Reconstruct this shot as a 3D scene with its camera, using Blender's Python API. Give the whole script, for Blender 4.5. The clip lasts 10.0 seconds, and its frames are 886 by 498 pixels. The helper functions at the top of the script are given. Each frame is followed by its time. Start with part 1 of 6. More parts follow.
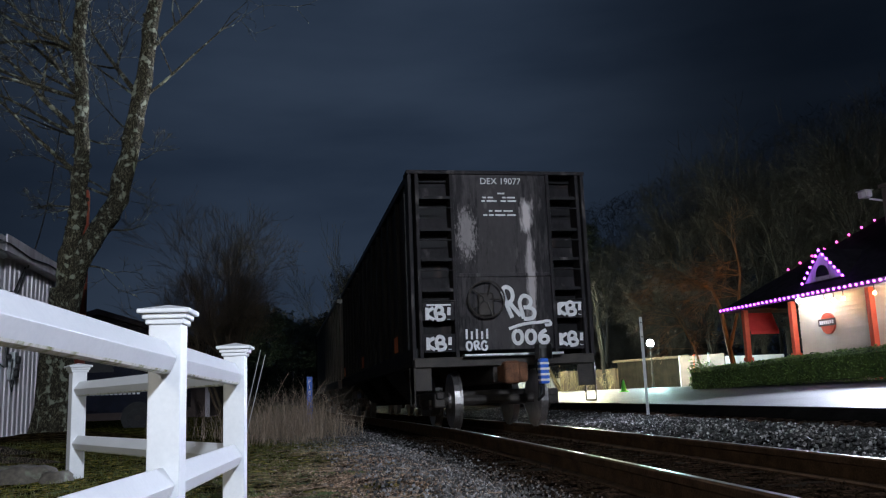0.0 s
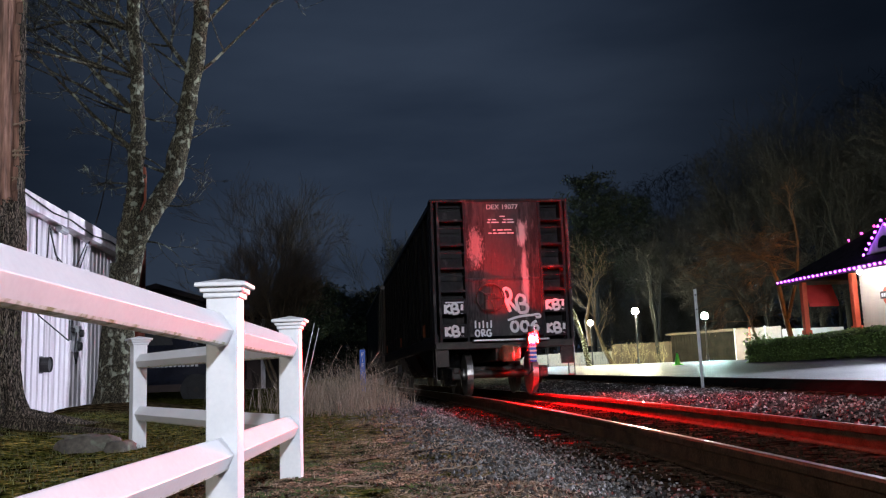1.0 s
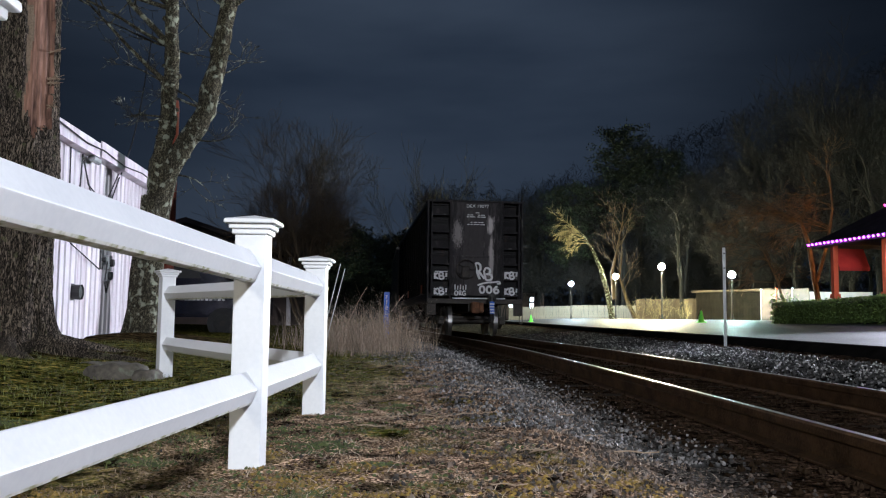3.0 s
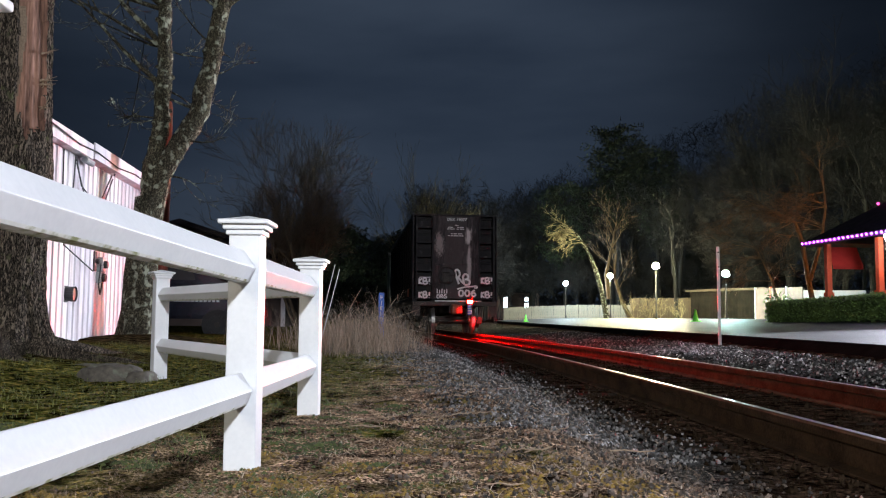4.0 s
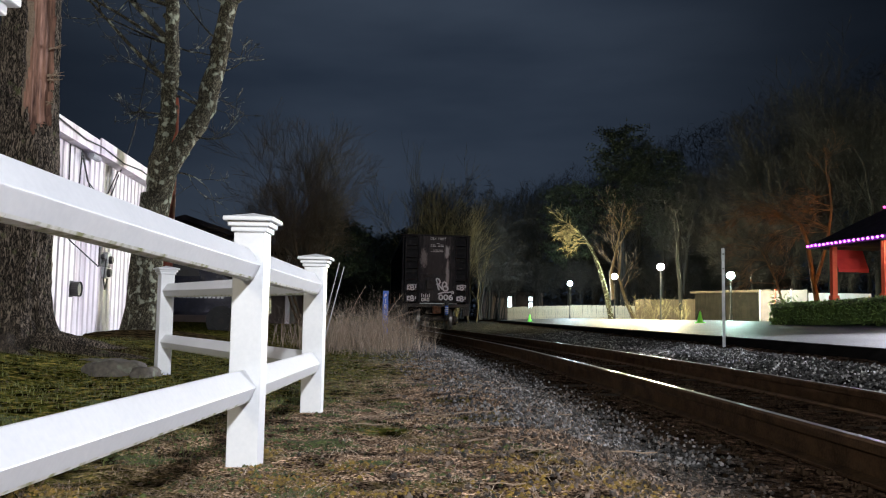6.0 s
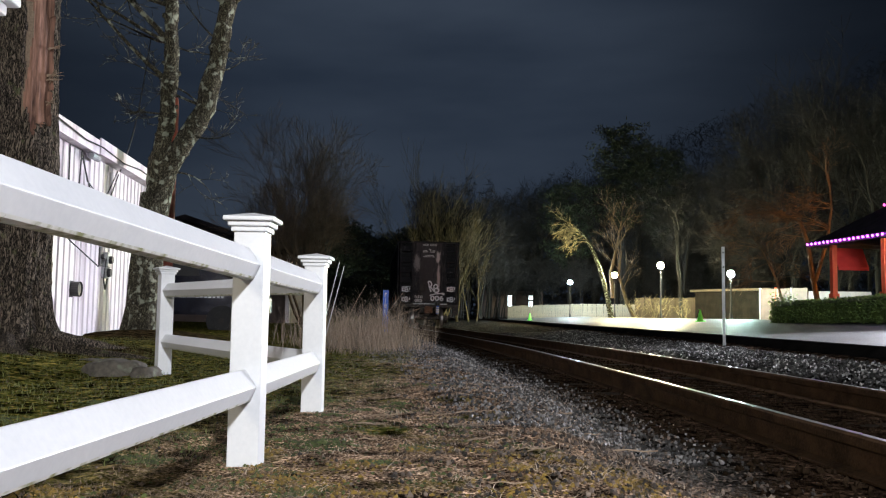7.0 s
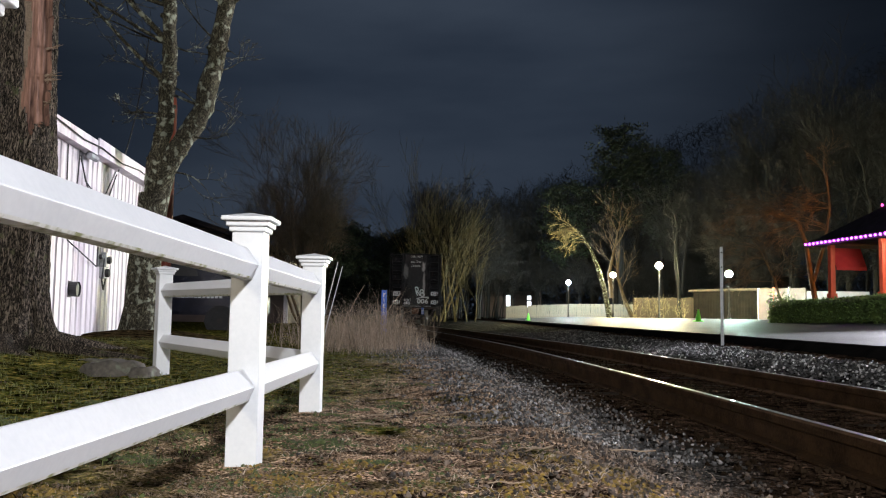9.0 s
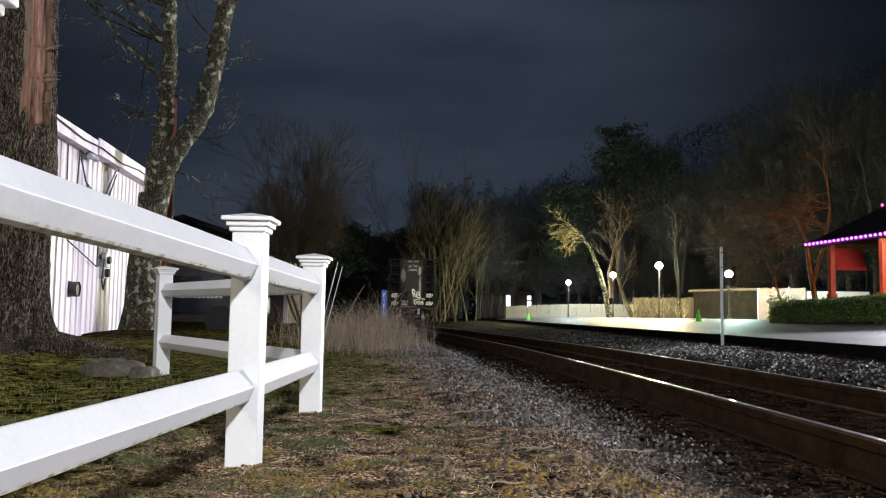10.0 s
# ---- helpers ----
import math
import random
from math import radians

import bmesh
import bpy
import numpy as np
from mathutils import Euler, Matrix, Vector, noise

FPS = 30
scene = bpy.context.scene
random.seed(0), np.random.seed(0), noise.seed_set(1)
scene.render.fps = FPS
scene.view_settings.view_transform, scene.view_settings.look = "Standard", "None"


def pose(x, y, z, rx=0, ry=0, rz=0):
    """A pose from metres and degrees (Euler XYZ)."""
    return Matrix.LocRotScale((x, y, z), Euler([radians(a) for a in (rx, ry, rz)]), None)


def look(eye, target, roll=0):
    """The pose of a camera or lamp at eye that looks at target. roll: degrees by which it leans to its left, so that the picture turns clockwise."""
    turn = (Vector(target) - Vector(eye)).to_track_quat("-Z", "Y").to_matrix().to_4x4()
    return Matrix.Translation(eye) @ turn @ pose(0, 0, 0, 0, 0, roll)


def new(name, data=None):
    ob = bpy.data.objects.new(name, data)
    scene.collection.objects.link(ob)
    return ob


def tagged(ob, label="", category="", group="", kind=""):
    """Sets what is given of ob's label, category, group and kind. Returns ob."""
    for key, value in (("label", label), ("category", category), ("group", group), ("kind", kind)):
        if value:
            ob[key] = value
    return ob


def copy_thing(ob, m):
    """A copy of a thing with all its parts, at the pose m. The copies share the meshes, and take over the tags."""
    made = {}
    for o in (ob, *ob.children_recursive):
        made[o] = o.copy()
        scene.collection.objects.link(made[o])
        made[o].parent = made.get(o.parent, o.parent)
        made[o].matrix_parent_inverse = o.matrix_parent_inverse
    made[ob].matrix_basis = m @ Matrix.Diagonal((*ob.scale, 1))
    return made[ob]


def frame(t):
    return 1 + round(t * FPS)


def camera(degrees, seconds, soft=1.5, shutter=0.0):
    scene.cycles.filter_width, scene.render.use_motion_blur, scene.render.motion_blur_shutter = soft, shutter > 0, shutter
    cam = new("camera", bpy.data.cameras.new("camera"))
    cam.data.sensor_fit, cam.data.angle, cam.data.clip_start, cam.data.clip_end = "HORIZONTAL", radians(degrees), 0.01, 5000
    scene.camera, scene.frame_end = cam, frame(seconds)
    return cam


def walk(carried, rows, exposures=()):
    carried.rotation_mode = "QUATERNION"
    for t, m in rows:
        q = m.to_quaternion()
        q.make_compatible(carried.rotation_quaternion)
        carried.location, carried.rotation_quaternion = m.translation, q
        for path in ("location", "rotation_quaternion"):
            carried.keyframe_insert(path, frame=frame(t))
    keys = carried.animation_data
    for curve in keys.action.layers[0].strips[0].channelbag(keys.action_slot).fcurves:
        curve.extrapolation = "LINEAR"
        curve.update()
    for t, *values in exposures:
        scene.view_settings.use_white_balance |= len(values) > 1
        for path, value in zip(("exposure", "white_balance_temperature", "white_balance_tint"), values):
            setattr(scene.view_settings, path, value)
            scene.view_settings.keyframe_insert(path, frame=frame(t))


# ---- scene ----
# The camera: handheld, low beside the fence
cam = camera(55.0, 10.0, soft=1.2)
PATH = [
    (0.0, 0.012, -0.032, 0.54, 99.788, 2.163, -4.777), (0.5, 0.010, -0.031, 0.54, 99.797, 2.077, -4.361),
    (0.6, 0.009, -0.03, 0.54, 99.613, 2.074, -4.06),
    (0.7, 0.008, -0.025, 0.54, 99.162, 2.067, -3.098),
    (0.8, 0.007, -0.023, 0.539, 98.844, 2.062, -2.466),
    (0.9, 0.006, -0.019, 0.539, 98.459, 2.056, -1.804),
    (1.0, 0.005, -0.017, 0.539, 98.125, 2.052, -1.353),
    (1.2, 0.004, -0.013, 0.539, 97.304, 1.671, -0.847),
    (1.3, 0.003, -0.009, 0.54, 96.585, 1.412, -0.576),
    (1.4, 0.003, -0.007, 0.54, 96.02, 1.214, -0.376),
    (1.5, 0.002, -0.005, 0.54, 95.558, 1.036, -0.176),
    (2.0, 0.001, -0.001, 0.54, 94.67, -0.127, 0.237), (2.5, 0, -0.002, 0.541, 94.513, -0.752, 0.375),
    (4.0, -0.001, 0.002, 0.539, 94.541, -0.445, -0.171), (4.5, 0.001, -0.005, 0.54, 94.587, -0.537, -0.141),
    (5.0, -0.001, -0.003, 0.54, 94.622, -0.84, -0.096), (5.5, 0, 0.002, 0.54, 94.529, -1.105, 0.09),
    (7.0, -0.001, 0.002, 0.54, 94.397, -0.917, 0.105), (7.5, -0.001, 0.002, 0.54, 94.352, -0.94, 0.047),
    (8.0, 0, 0, 0.54, 94.4, -0.9, 0), (10.0, 0, 0, 0.54, 94.4, -0.9, 0),
]
walk(cam, [(t, pose(x, y, z, rx, ry, rz)) for t, x, y, z, rx, ry, rz in PATH], exposures=[(0, -0.12, 5700, 8), (0.6, -0.12, 5700, 10), (1.0, -0.08, 5900, 11), (1.7, 0.05, 5930, 8.5), (4.5, 0.09, 6180, 8.5), (7.0, 0.09, 6380, 9), (10, 0.09, 6500, 9)])

# World: a dull overcast night sky
world = bpy.data.worlds.new("night_sky")
scene.world = world
world.use_nodes = True
wn, wl = world.node_tree.nodes, world.node_tree.links
w_co = wn.new("ShaderNodeTexCoord")
w_map = wn.new("ShaderNodeMapping")
w_map.inputs["Scale"].default_value = (1.2, 1.2, 5.0)
w_noise = wn.new("ShaderNodeTexNoise")
w_noise.inputs["Scale"].default_value = 1.6
w_noise.inputs["Detail"].default_value = 5
w_ramp = wn.new("ShaderNodeValToRGB")
w_ramp.color_ramp.elements[0].position, w_ramp.color_ramp.elements[1].position = 0.3, 0.75
w_ramp.color_ramp.elements[0].color = (0.013, 0.0195, 0.0325, 1)
w_ramp.color_ramp.elements[1].color = (0.033, 0.044, 0.064, 1)
wl.new(w_co.outputs["Generated"], w_map.inputs["Vector"])
wl.new(w_map.outputs["Vector"], w_noise.inputs["Vector"])
wl.new(w_noise.outputs["Fac"], w_ramp.inputs["Fac"])
# the glow of the town fades towards the woods
w_sep = wn.new("ShaderNodeSeparateXYZ")
w_fade = wn.new("ShaderNodeMapRange")
w_fade.interpolation_type = "SMOOTHSTEP"
for key, value in (("From Min", 0.1), ("From Max", 0.46), ("To Min", 1.0), ("To Max", 0.26)):
    w_fade.inputs[key].default_value = value
w_mul = wn.new("ShaderNodeVectorMath")
w_mul.operation = "SCALE"
wl.new(w_co.outputs["Generated"], w_sep.inputs["Vector"])
wl.new(w_sep.outputs["X"], w_fade.inputs["Value"])
w_west = wn.new("ShaderNodeMapRange")
w_west.interpolation_type = "SMOOTHSTEP"
for key, value in (("From Min", -0.55), ("From Max", -0.12), ("To Min", 0.38), ("To Max", 1.0)):
    w_west.inputs[key].default_value = value
w_both = wn.new("ShaderNodeMath")
w_both.operation = "MULTIPLY"
wl.new(w_sep.outputs["X"], w_west.inputs["Value"])
wl.new(w_fade.outputs["Result"], w_both.inputs[0])
wl.new(w_west.outputs["Result"], w_both.inputs[1])
wl.new(w_ramp.outputs["Color"], w_mul.inputs[0])
wl.new(w_both.outputs[0], w_mul.inputs["Scale"])
wl.new(w_mul.outputs["Vector"], wn["Background"].inputs["Color"])
wn["Background"].inputs["Strength"].default_value = 1.12


def lamp(name, kind, place, power, colour, size=0.2, target=None):
    data = bpy.data.lights.new(name, kind)
    data.energy, data.color = power, colour
    if kind in ("POINT", "SPOT"):
        data.shadow_soft_size = size
    ob = new(name, data)
    ob.matrix_world = look(place, target) if target else Matrix.Translation(place)
    return ob


STREET = (4.2, -11.0, 7.5)
street_light = lamp("street_light", "POINT", STREET, 13400, (0.95, 0.95, 0.99), 0.5)
# unseen warm fill, added behind the camera to brighten the fence faces
BACK_FILL = (-6.0, -12.5, 5.5)
back_fill = lamp("back_fill", "POINT", BACK_FILL, 3400, (1.0, 0.88, 0.68), 0.4)
# flood added further along the eave, out of view, for shed and fence
UNSEEN_FLOOD = (14.2, 22.0, 3.12)
flood_light = lamp("unseen_flood_light", "SPOT", UNSEEN_FLOOD, 27000, (0.92, 0.9, 1.0), 0.08, (-3.5, 7.5, 2.8))
flood_light.data.spot_size, flood_light.data.spot_blend = radians(54), 0.6
LOT_LAMPS = [  # x, y, height of the head, glow, colour
    (11.16, 76.0, 3.58, 1800, (0.7, 0.88, 1.0)), (12.54, 62.96, 3.65, 2600, (1.0, 0.88, 0.5)),
    (12.64, 49.93, 3.61, 4200, (1.0, 0.9, 0.55)), (15.42, 45.97, 2.97, 1300, (0.65, 1.0, 0.92)),
]


# ---- materials ----
def mat(name, dark, light, scale=6.0, rough=0.8, metal=0.0, bump=0.3, fine=60.0, detail=6, stretch=(1, 1, 1), spots=None, spec=0.5, space="Object"):
    """Two scales of noise between two colours, a bump and, if asked, spots of a third colour."""
    m = bpy.data.materials.new(name)
    m.use_nodes = True
    n, l = m.node_tree.nodes, m.node_tree.links
    b = n["Principled BSDF"]
    b.inputs["Roughness"].default_value, b.inputs["Metallic"].default_value = rough, metal
    b.inputs["Specular IOR Level"].default_value = spec
    co, mp = n.new("ShaderNodeTexCoord"), n.new("ShaderNodeMapping")
    mp.inputs["Scale"].default_value = stretch
    l.new(co.outputs[space], mp.inputs["Vector"])
    big, small = n.new("ShaderNodeTexNoise"), n.new("ShaderNodeTexNoise")
    for t, sc in ((big, scale), (small, fine)):
        t.inputs["Scale"].default_value, t.inputs["Detail"].default_value = sc, detail
        l.new(mp.outputs["Vector"], t.inputs["Vector"])
    add = n.new("ShaderNodeMath")
    add.operation = "MULTIPLY_ADD"
    l.new(small.outputs["Fac"], add.inputs[0])
    add.inputs[1].default_value = 0.45
    half = n.new("ShaderNodeMath")
    half.operation = "MULTIPLY"
    half.inputs[1].default_value = 0.6
    l.new(big.outputs["Fac"], half.inputs[0])
    l.new(half.outputs[0], add.inputs[2])
    ramp = n.new("ShaderNodeValToRGB")
    e = ramp.color_ramp.elements
    e[0].position, e[1].position = 0.36, 0.68
    e[0].color, e[1].color = (*dark, 1), (*light, 1)
    l.new(add.outputs[0], ramp.inputs["Fac"])
    out = ramp.outputs["Color"]
    if spots:
        colour, s_scale, lo, hi = spots
        t = n.new("ShaderNodeTexNoise")
        t.inputs["Scale"].default_value, t.inputs["Detail"].default_value = s_scale, 5
        l.new(mp.outputs["Vector"], t.inputs["Vector"])
        r2 = n.new("ShaderNodeMapRange")
        r2.inputs["From Min"].default_value, r2.inputs["From Max"].default_value = lo, hi
        l.new(t.outputs["Fac"], r2.inputs["Value"])
        mix = n.new("ShaderNodeMix")
        mix.data_type = "RGBA"
        l.new(r2.outputs["Result"], mix.inputs["Factor"])
        l.new(out, mix.inputs["A"])
        mix.inputs["B"].default_value = (*colour, 1)
        out = mix.outputs["Result"]
    l.new(out, b.inputs["Base Color"])
    if bump:
        bn = n.new("ShaderNodeBump")
        bn.inputs["Strength"].default_value, bn.inputs["Distance"].default_value = bump, 0.02
        l.new(add.outputs[0], bn.inputs["Height"])
        l.new(bn.outputs["Normal"], b.inputs["Normal"])
    return m


def glow(name, colour, strength):
    m = bpy.data.materials.new(name)
    m.use_nodes = True
    n, l = m.node_tree.nodes, m.node_tree.links
    n.remove(n["Principled BSDF"])
    e = n.new("ShaderNodeEmission")
    e.inputs["Color"].default_value, e.inputs["Strength"].default_value = (*colour, 1), strength
    l.new(e.outputs[0], n["Material Output"].inputs["Surface"])
    return m


M_VINYL = mat("white_vinyl", (0.59, 0.605, 0.63), (0.67, 0.68, 0.7), 3, 0.4, bump=0.0, spots=((0.5, 0.5, 0.4), 5.0, 0.68, 0.85))
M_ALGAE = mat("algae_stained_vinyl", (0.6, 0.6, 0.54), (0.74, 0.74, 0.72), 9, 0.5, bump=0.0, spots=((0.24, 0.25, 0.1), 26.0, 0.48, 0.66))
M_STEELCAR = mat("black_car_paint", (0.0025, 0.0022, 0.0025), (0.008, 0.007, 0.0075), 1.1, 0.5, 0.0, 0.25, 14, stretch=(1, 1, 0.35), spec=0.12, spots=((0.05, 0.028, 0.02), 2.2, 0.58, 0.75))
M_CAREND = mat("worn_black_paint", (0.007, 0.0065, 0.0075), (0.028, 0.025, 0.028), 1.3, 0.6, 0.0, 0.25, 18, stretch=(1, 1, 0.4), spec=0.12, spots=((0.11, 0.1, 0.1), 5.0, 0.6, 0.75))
def stained_plate():
    """Worn black plate: a pale run of chalk down one side, a scoured patch on the other."""
    m = M_CAREND.copy()
    m.name = "chalk_stained_plate"
    n, l = m.node_tree.nodes, m.node_tree.links
    b = n["Principled BSDF"]
    src = b.inputs["Base Color"].links[0].from_socket
    co, sep = n.new("ShaderNodeTexCoord"), n.new("ShaderNodeSeparateXYZ")
    l.new(co.outputs["Object"], sep.inputs["Vector"])

    def math_node(op, a, c):
        x = n.new("ShaderNodeMath")
        x.operation = op
        for k, v in enumerate((a, c)):
            if isinstance(v, (int, float)):
                x.inputs[k].default_value = v
            else:
                l.new(v, x.inputs[k])
        return x.outputs[0]

    def streaks(scale, tall):
        mp, t = n.new("ShaderNodeMapping"), n.new("ShaderNodeTexNoise")
        mp.inputs["Scale"].default_value = (1, 1, tall)
        t.inputs["Scale"].default_value, t.inputs["Detail"].default_value, t.inputs["Roughness"].default_value = scale, 8, 0.7
        l.new(co.outputs["Object"], mp.inputs["Vector"])
        l.new(mp.outputs["Vector"], t.inputs["Vector"])
        return t.outputs["Fac"]

    def ranged(v, lo, hi, to_lo=0.0, to_hi=1.0):
        x = n.new("ShaderNodeMapRange")
        for key, value in (("From Min", lo), ("From Max", hi), ("To Min", to_lo), ("To Max", to_hi)):
            x.inputs[key].default_value = value
        l.new(v, x.inputs["Value"])
        return x.outputs["Result"]

    wob = streaks(7, 0.22)
    out = src
    # centre x, half width, foot z, head z, strength, noise
    for cx, w, z0, z1, force, grain in ((0.48, 0.13, 2.9, 4.0, 0.95, wob), (0.5, 0.1, 1.55, 3.4, 0.7, wob), (-0.56, 0.2, 2.6, 3.75, 0.42, streaks(30, 0.4)), (0.0, 0.85, 1.0, 4.6, 0.07, streaks(12, 0.15))):
        off = math_node("ABSOLUTE", math_node("SUBTRACT", sep.outputs["X"], cx), 0)
        near = ranged(off, 0.15 * w, 1.35 * w, 1.0, 0.0)
        low, high = ranged(sep.outputs["Z"], z0 - 0.1, z0 + 0.45), ranged(sep.outputs["Z"], z1 - 0.4, z1, 1.0, 0.0)
        body = math_node("MULTIPLY", near, math_node("MULTIPLY", low, high))
        f = ranged(math_node("ADD", math_node("MULTIPLY", body, 0.42), grain), 0.66, 0.84, 0.0, force)
        f = math_node("MULTIPLY", f, ranged(body, 0.0, 0.15))
        mix = n.new("ShaderNodeMix")
        mix.data_type = "RGBA"
        l.new(f, mix.inputs["Factor"])
        l.new(out, mix.inputs["A"])
        mix.inputs["B"].default_value = (0.5, 0.46, 0.46, 1)
        out = mix.outputs["Result"]
    l.new(out, b.inputs["Base Color"])
    return m


M_PLATE = stained_plate()
M_CARGREY = mat("grey_car_paint", (0.07, 0.066, 0.058), (0.15, 0.14, 0.125), 1.2, 0.55, 0.0, 0.2, 15, stretch=(1, 1, 0.3), spots=((0.12, 0.07, 0.04), 2.0, 0.6, 0.75))
M_IRON = mat("dark_iron", (0.015, 0.013, 0.012), (0.05, 0.042, 0.036), 5, 0.6, 0.4, 0.3)
M_RUST = mat("rusted_iron", (0.06, 0.026, 0.012), (0.22, 0.1, 0.05), 6, 0.8, 0.2, 0.5)
M_REDPOLE = mat("rust_red_paint", (0.14, 0.028, 0.014), (0.3, 0.07, 0.035), 5, 0.75, 0, 0.3)
M_RAILSIDE = mat("brown_rail_steel", (0.03, 0.019, 0.011), (0.1, 0.06, 0.033), 6, 0.8, 0.0, 0.4, spec=0.1)
M_RAILTOP = mat("polished_rail_steel", (0.26, 0.26, 0.27), (0.45, 0.45, 0.46), 3, 0.29, 1.0, 0.05, 30)
M_WHEEL = mat("bright_wheel_steel", (0.2, 0.19, 0.18), (0.45, 0.44, 0.43), 6, 0.35, 0.9, 0.1)
M_TIE = mat("creosoted_wood", (0.008, 0.006, 0.0045), (0.032, 0.024, 0.017), 4, 0.95, 0, 0.6, stretch=(0.25, 2, 2), spec=0.05)
M_PAINT = mat("white_spray_paint", (0.6, 0.6, 0.62), (0.8, 0.8, 0.82), 8, 0.6, bump=0.02)
M_STENCIL = mat("white_stencil_paint", (0.5, 0.5, 0.5), (0.75, 0.75, 0.75), 9, 0.6, bump=0.02)
M_ORANGE = mat("orange_reflector", (0.5, 0.1, 0.02), (0.65, 0.16, 0.03), 9, 0.4, bump=0.02)
M_RED_GLOW = glow("red_marker_light", (1.0, 0.00022, 0.00001), 95000)
M_BLACK = mat("black_plastic", (0.01, 0.01, 0.01), (0.025, 0.025, 0.025), 9, 0.5, bump=0.05)
M_BLUE = mat("blue_sign_plastic", (0.015, 0.08, 0.45), (0.025, 0.13, 0.62), 6, 0.4, bump=0.05)


def bark(name, crack, plate, scale, stretch, patch, lo, hi):
    """Plates of bark with dark furrows between, lichen or moss in patches."""
    m = bpy.data.materials.new(name)
    m.use_nodes = True
    n, l = m.node_tree.nodes, m.node_tree.links
    b = n["Principled BSDF"]
    b.inputs["Roughness"].default_value = 0.95
    b.inputs["Specular IOR Level"].default_value = 0.15
    co, mp = n.new("ShaderNodeTexCoord"), n.new("ShaderNodeMapping")
    mp.inputs["Scale"].default_value = (1, 1, stretch)
    l.new(co.outputs["Object"], mp.inputs["Vector"])
    wob = n.new("ShaderNodeTexNoise")
    wob.inputs["Scale"].default_value, wob.inputs["Detail"].default_value = scale * 0.6, 5
    l.new(mp.outputs["Vector"], wob.inputs["Vector"])
    mixv = n.new("ShaderNodeMix")
    mixv.data_type = "VECTOR"
    mixv.inputs["Factor"].default_value = 0.22
    l.new(mp.outputs["Vector"], mixv.inputs["A"])
    l.new(wob.outputs["Color"], mixv.inputs["B"])
    cell = n.new("ShaderNodeTexVoronoi")
    cell.feature = "DISTANCE_TO_EDGE"
    cell.inputs["Scale"].default_value = scale
    l.new(mixv.outputs["Result"], cell.inputs["Vector"])
    fine = n.new("ShaderNodeTexNoise")
    fine.inputs["Scale"].default_value, fine.inputs["Detail"].default_value = scale * 5, 8
    l.new(mp.outputs["Vector"], fine.inputs["Vector"])
    rg = n.new("ShaderNodeMapRange")
    rg.inputs["From Min"].default_value, rg.inputs["From Max"].default_value = 0.02, 0.3
    l.new(cell.outputs["Distance"], rg.inputs["Value"])
    mul = n.new("ShaderNodeMath")
    mul.operation = "MULTIPLY"
    l.new(rg.outputs["Result"], mul.inputs[0])
    l.new(fine.outputs["Fac"], mul.inputs[1])
    ramp = n.new("ShaderNodeValToRGB")
    ramp.color_ramp.elements[0].position, ramp.color_ramp.elements[1].position = 0.05, 0.6
    ramp.color_ramp.elements[0].color, ramp.color_ramp.elements[1].color = (*crack, 1), (*plate, 1)
    l.new(mul.outputs[0], ramp.inputs["Fac"])
    spot = n.new("ShaderNodeTexNoise")
    spot.inputs["Scale"].default_value, spot.inputs["Detail"].default_value = 8.0, 6
    l.new(co.outputs["Object"], spot.inputs["Vector"])
    r2 = n.new("ShaderNodeMapRange")
    r2.inputs["From Min"].default_value, r2.inputs["From Max"].default_value = lo, hi
    l.new(spot.outputs["Fac"], r2.inputs["Value"])
    mix = n.new("ShaderNodeMix")
    mix.data_type = "RGBA"
    l.new(r2.outputs["Result"], mix.inputs["Factor"])
    l.new(ramp.outputs["Color"], mix.inputs["A"])
    mix.inputs["B"].default_value = (*patch, 1)
    l.new(mix.outputs["Result"], b.inputs["Base Color"])
    bn = n.new("ShaderNodeBump")
    bn.inputs["Strength"].default_value, bn.inputs["Distance"].default_value = 1.0, 0.03
    l.new(mul.outputs[0], bn.inputs["Height"])
    l.new(bn.outputs["Normal"], b.inputs["Normal"])
    return m


M_BARK = bark("grey_bark", (0.02, 0.017, 0.011), (0.2, 0.185, 0.12), 26, 0.5, (0.33, 0.35, 0.26), 0.55, 0.63)
M_BARK2 = bark("deep_furrowed_bark", (0.008, 0.006, 0.0045), (0.22, 0.18, 0.135), 30, 0.22, (0.1, 0.11, 0.05), 0.62, 0.75)
M_BAREWOOD = mat("bare_brown_wood", (0.03, 0.011, 0.006), (0.27, 0.145, 0.1), 11, 0.9, 0, 1.0, 45, stretch=(1, 1, 0.13), spots=((0.07, 0.04, 0.028), 4.5, 0.5, 0.68))
# yellow lamplight put into the bark colour, for twigs near the lot lamps
M_LITBARK = mat("lamp_yellow_bark", (0.07, 0.056, 0.028), (0.22, 0.185, 0.09), 3, 0.9, 0, 0.2, 20)
# olive tint stands in for yellow lamplight on the stems
M_TINTBARK = mat("lamp_tinted_bark", (0.03, 0.025, 0.01), (0.13, 0.105, 0.045), 3, 0.9, 0, 0.2, 20)
M_BARKBROWN = mat("brown_bark", (0.025, 0.017, 0.009), (0.11, 0.075, 0.04), 5, 0.95, 0, 0.6, 25, stretch=(1, 1, 0.3))
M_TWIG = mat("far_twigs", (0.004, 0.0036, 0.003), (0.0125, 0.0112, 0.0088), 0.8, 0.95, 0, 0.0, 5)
M_NEEDLE = mat("pine_needles", (0.008, 0.013, 0.006), (0.026, 0.04, 0.018), 0.8, 0.9, 0, 0.0, 4)
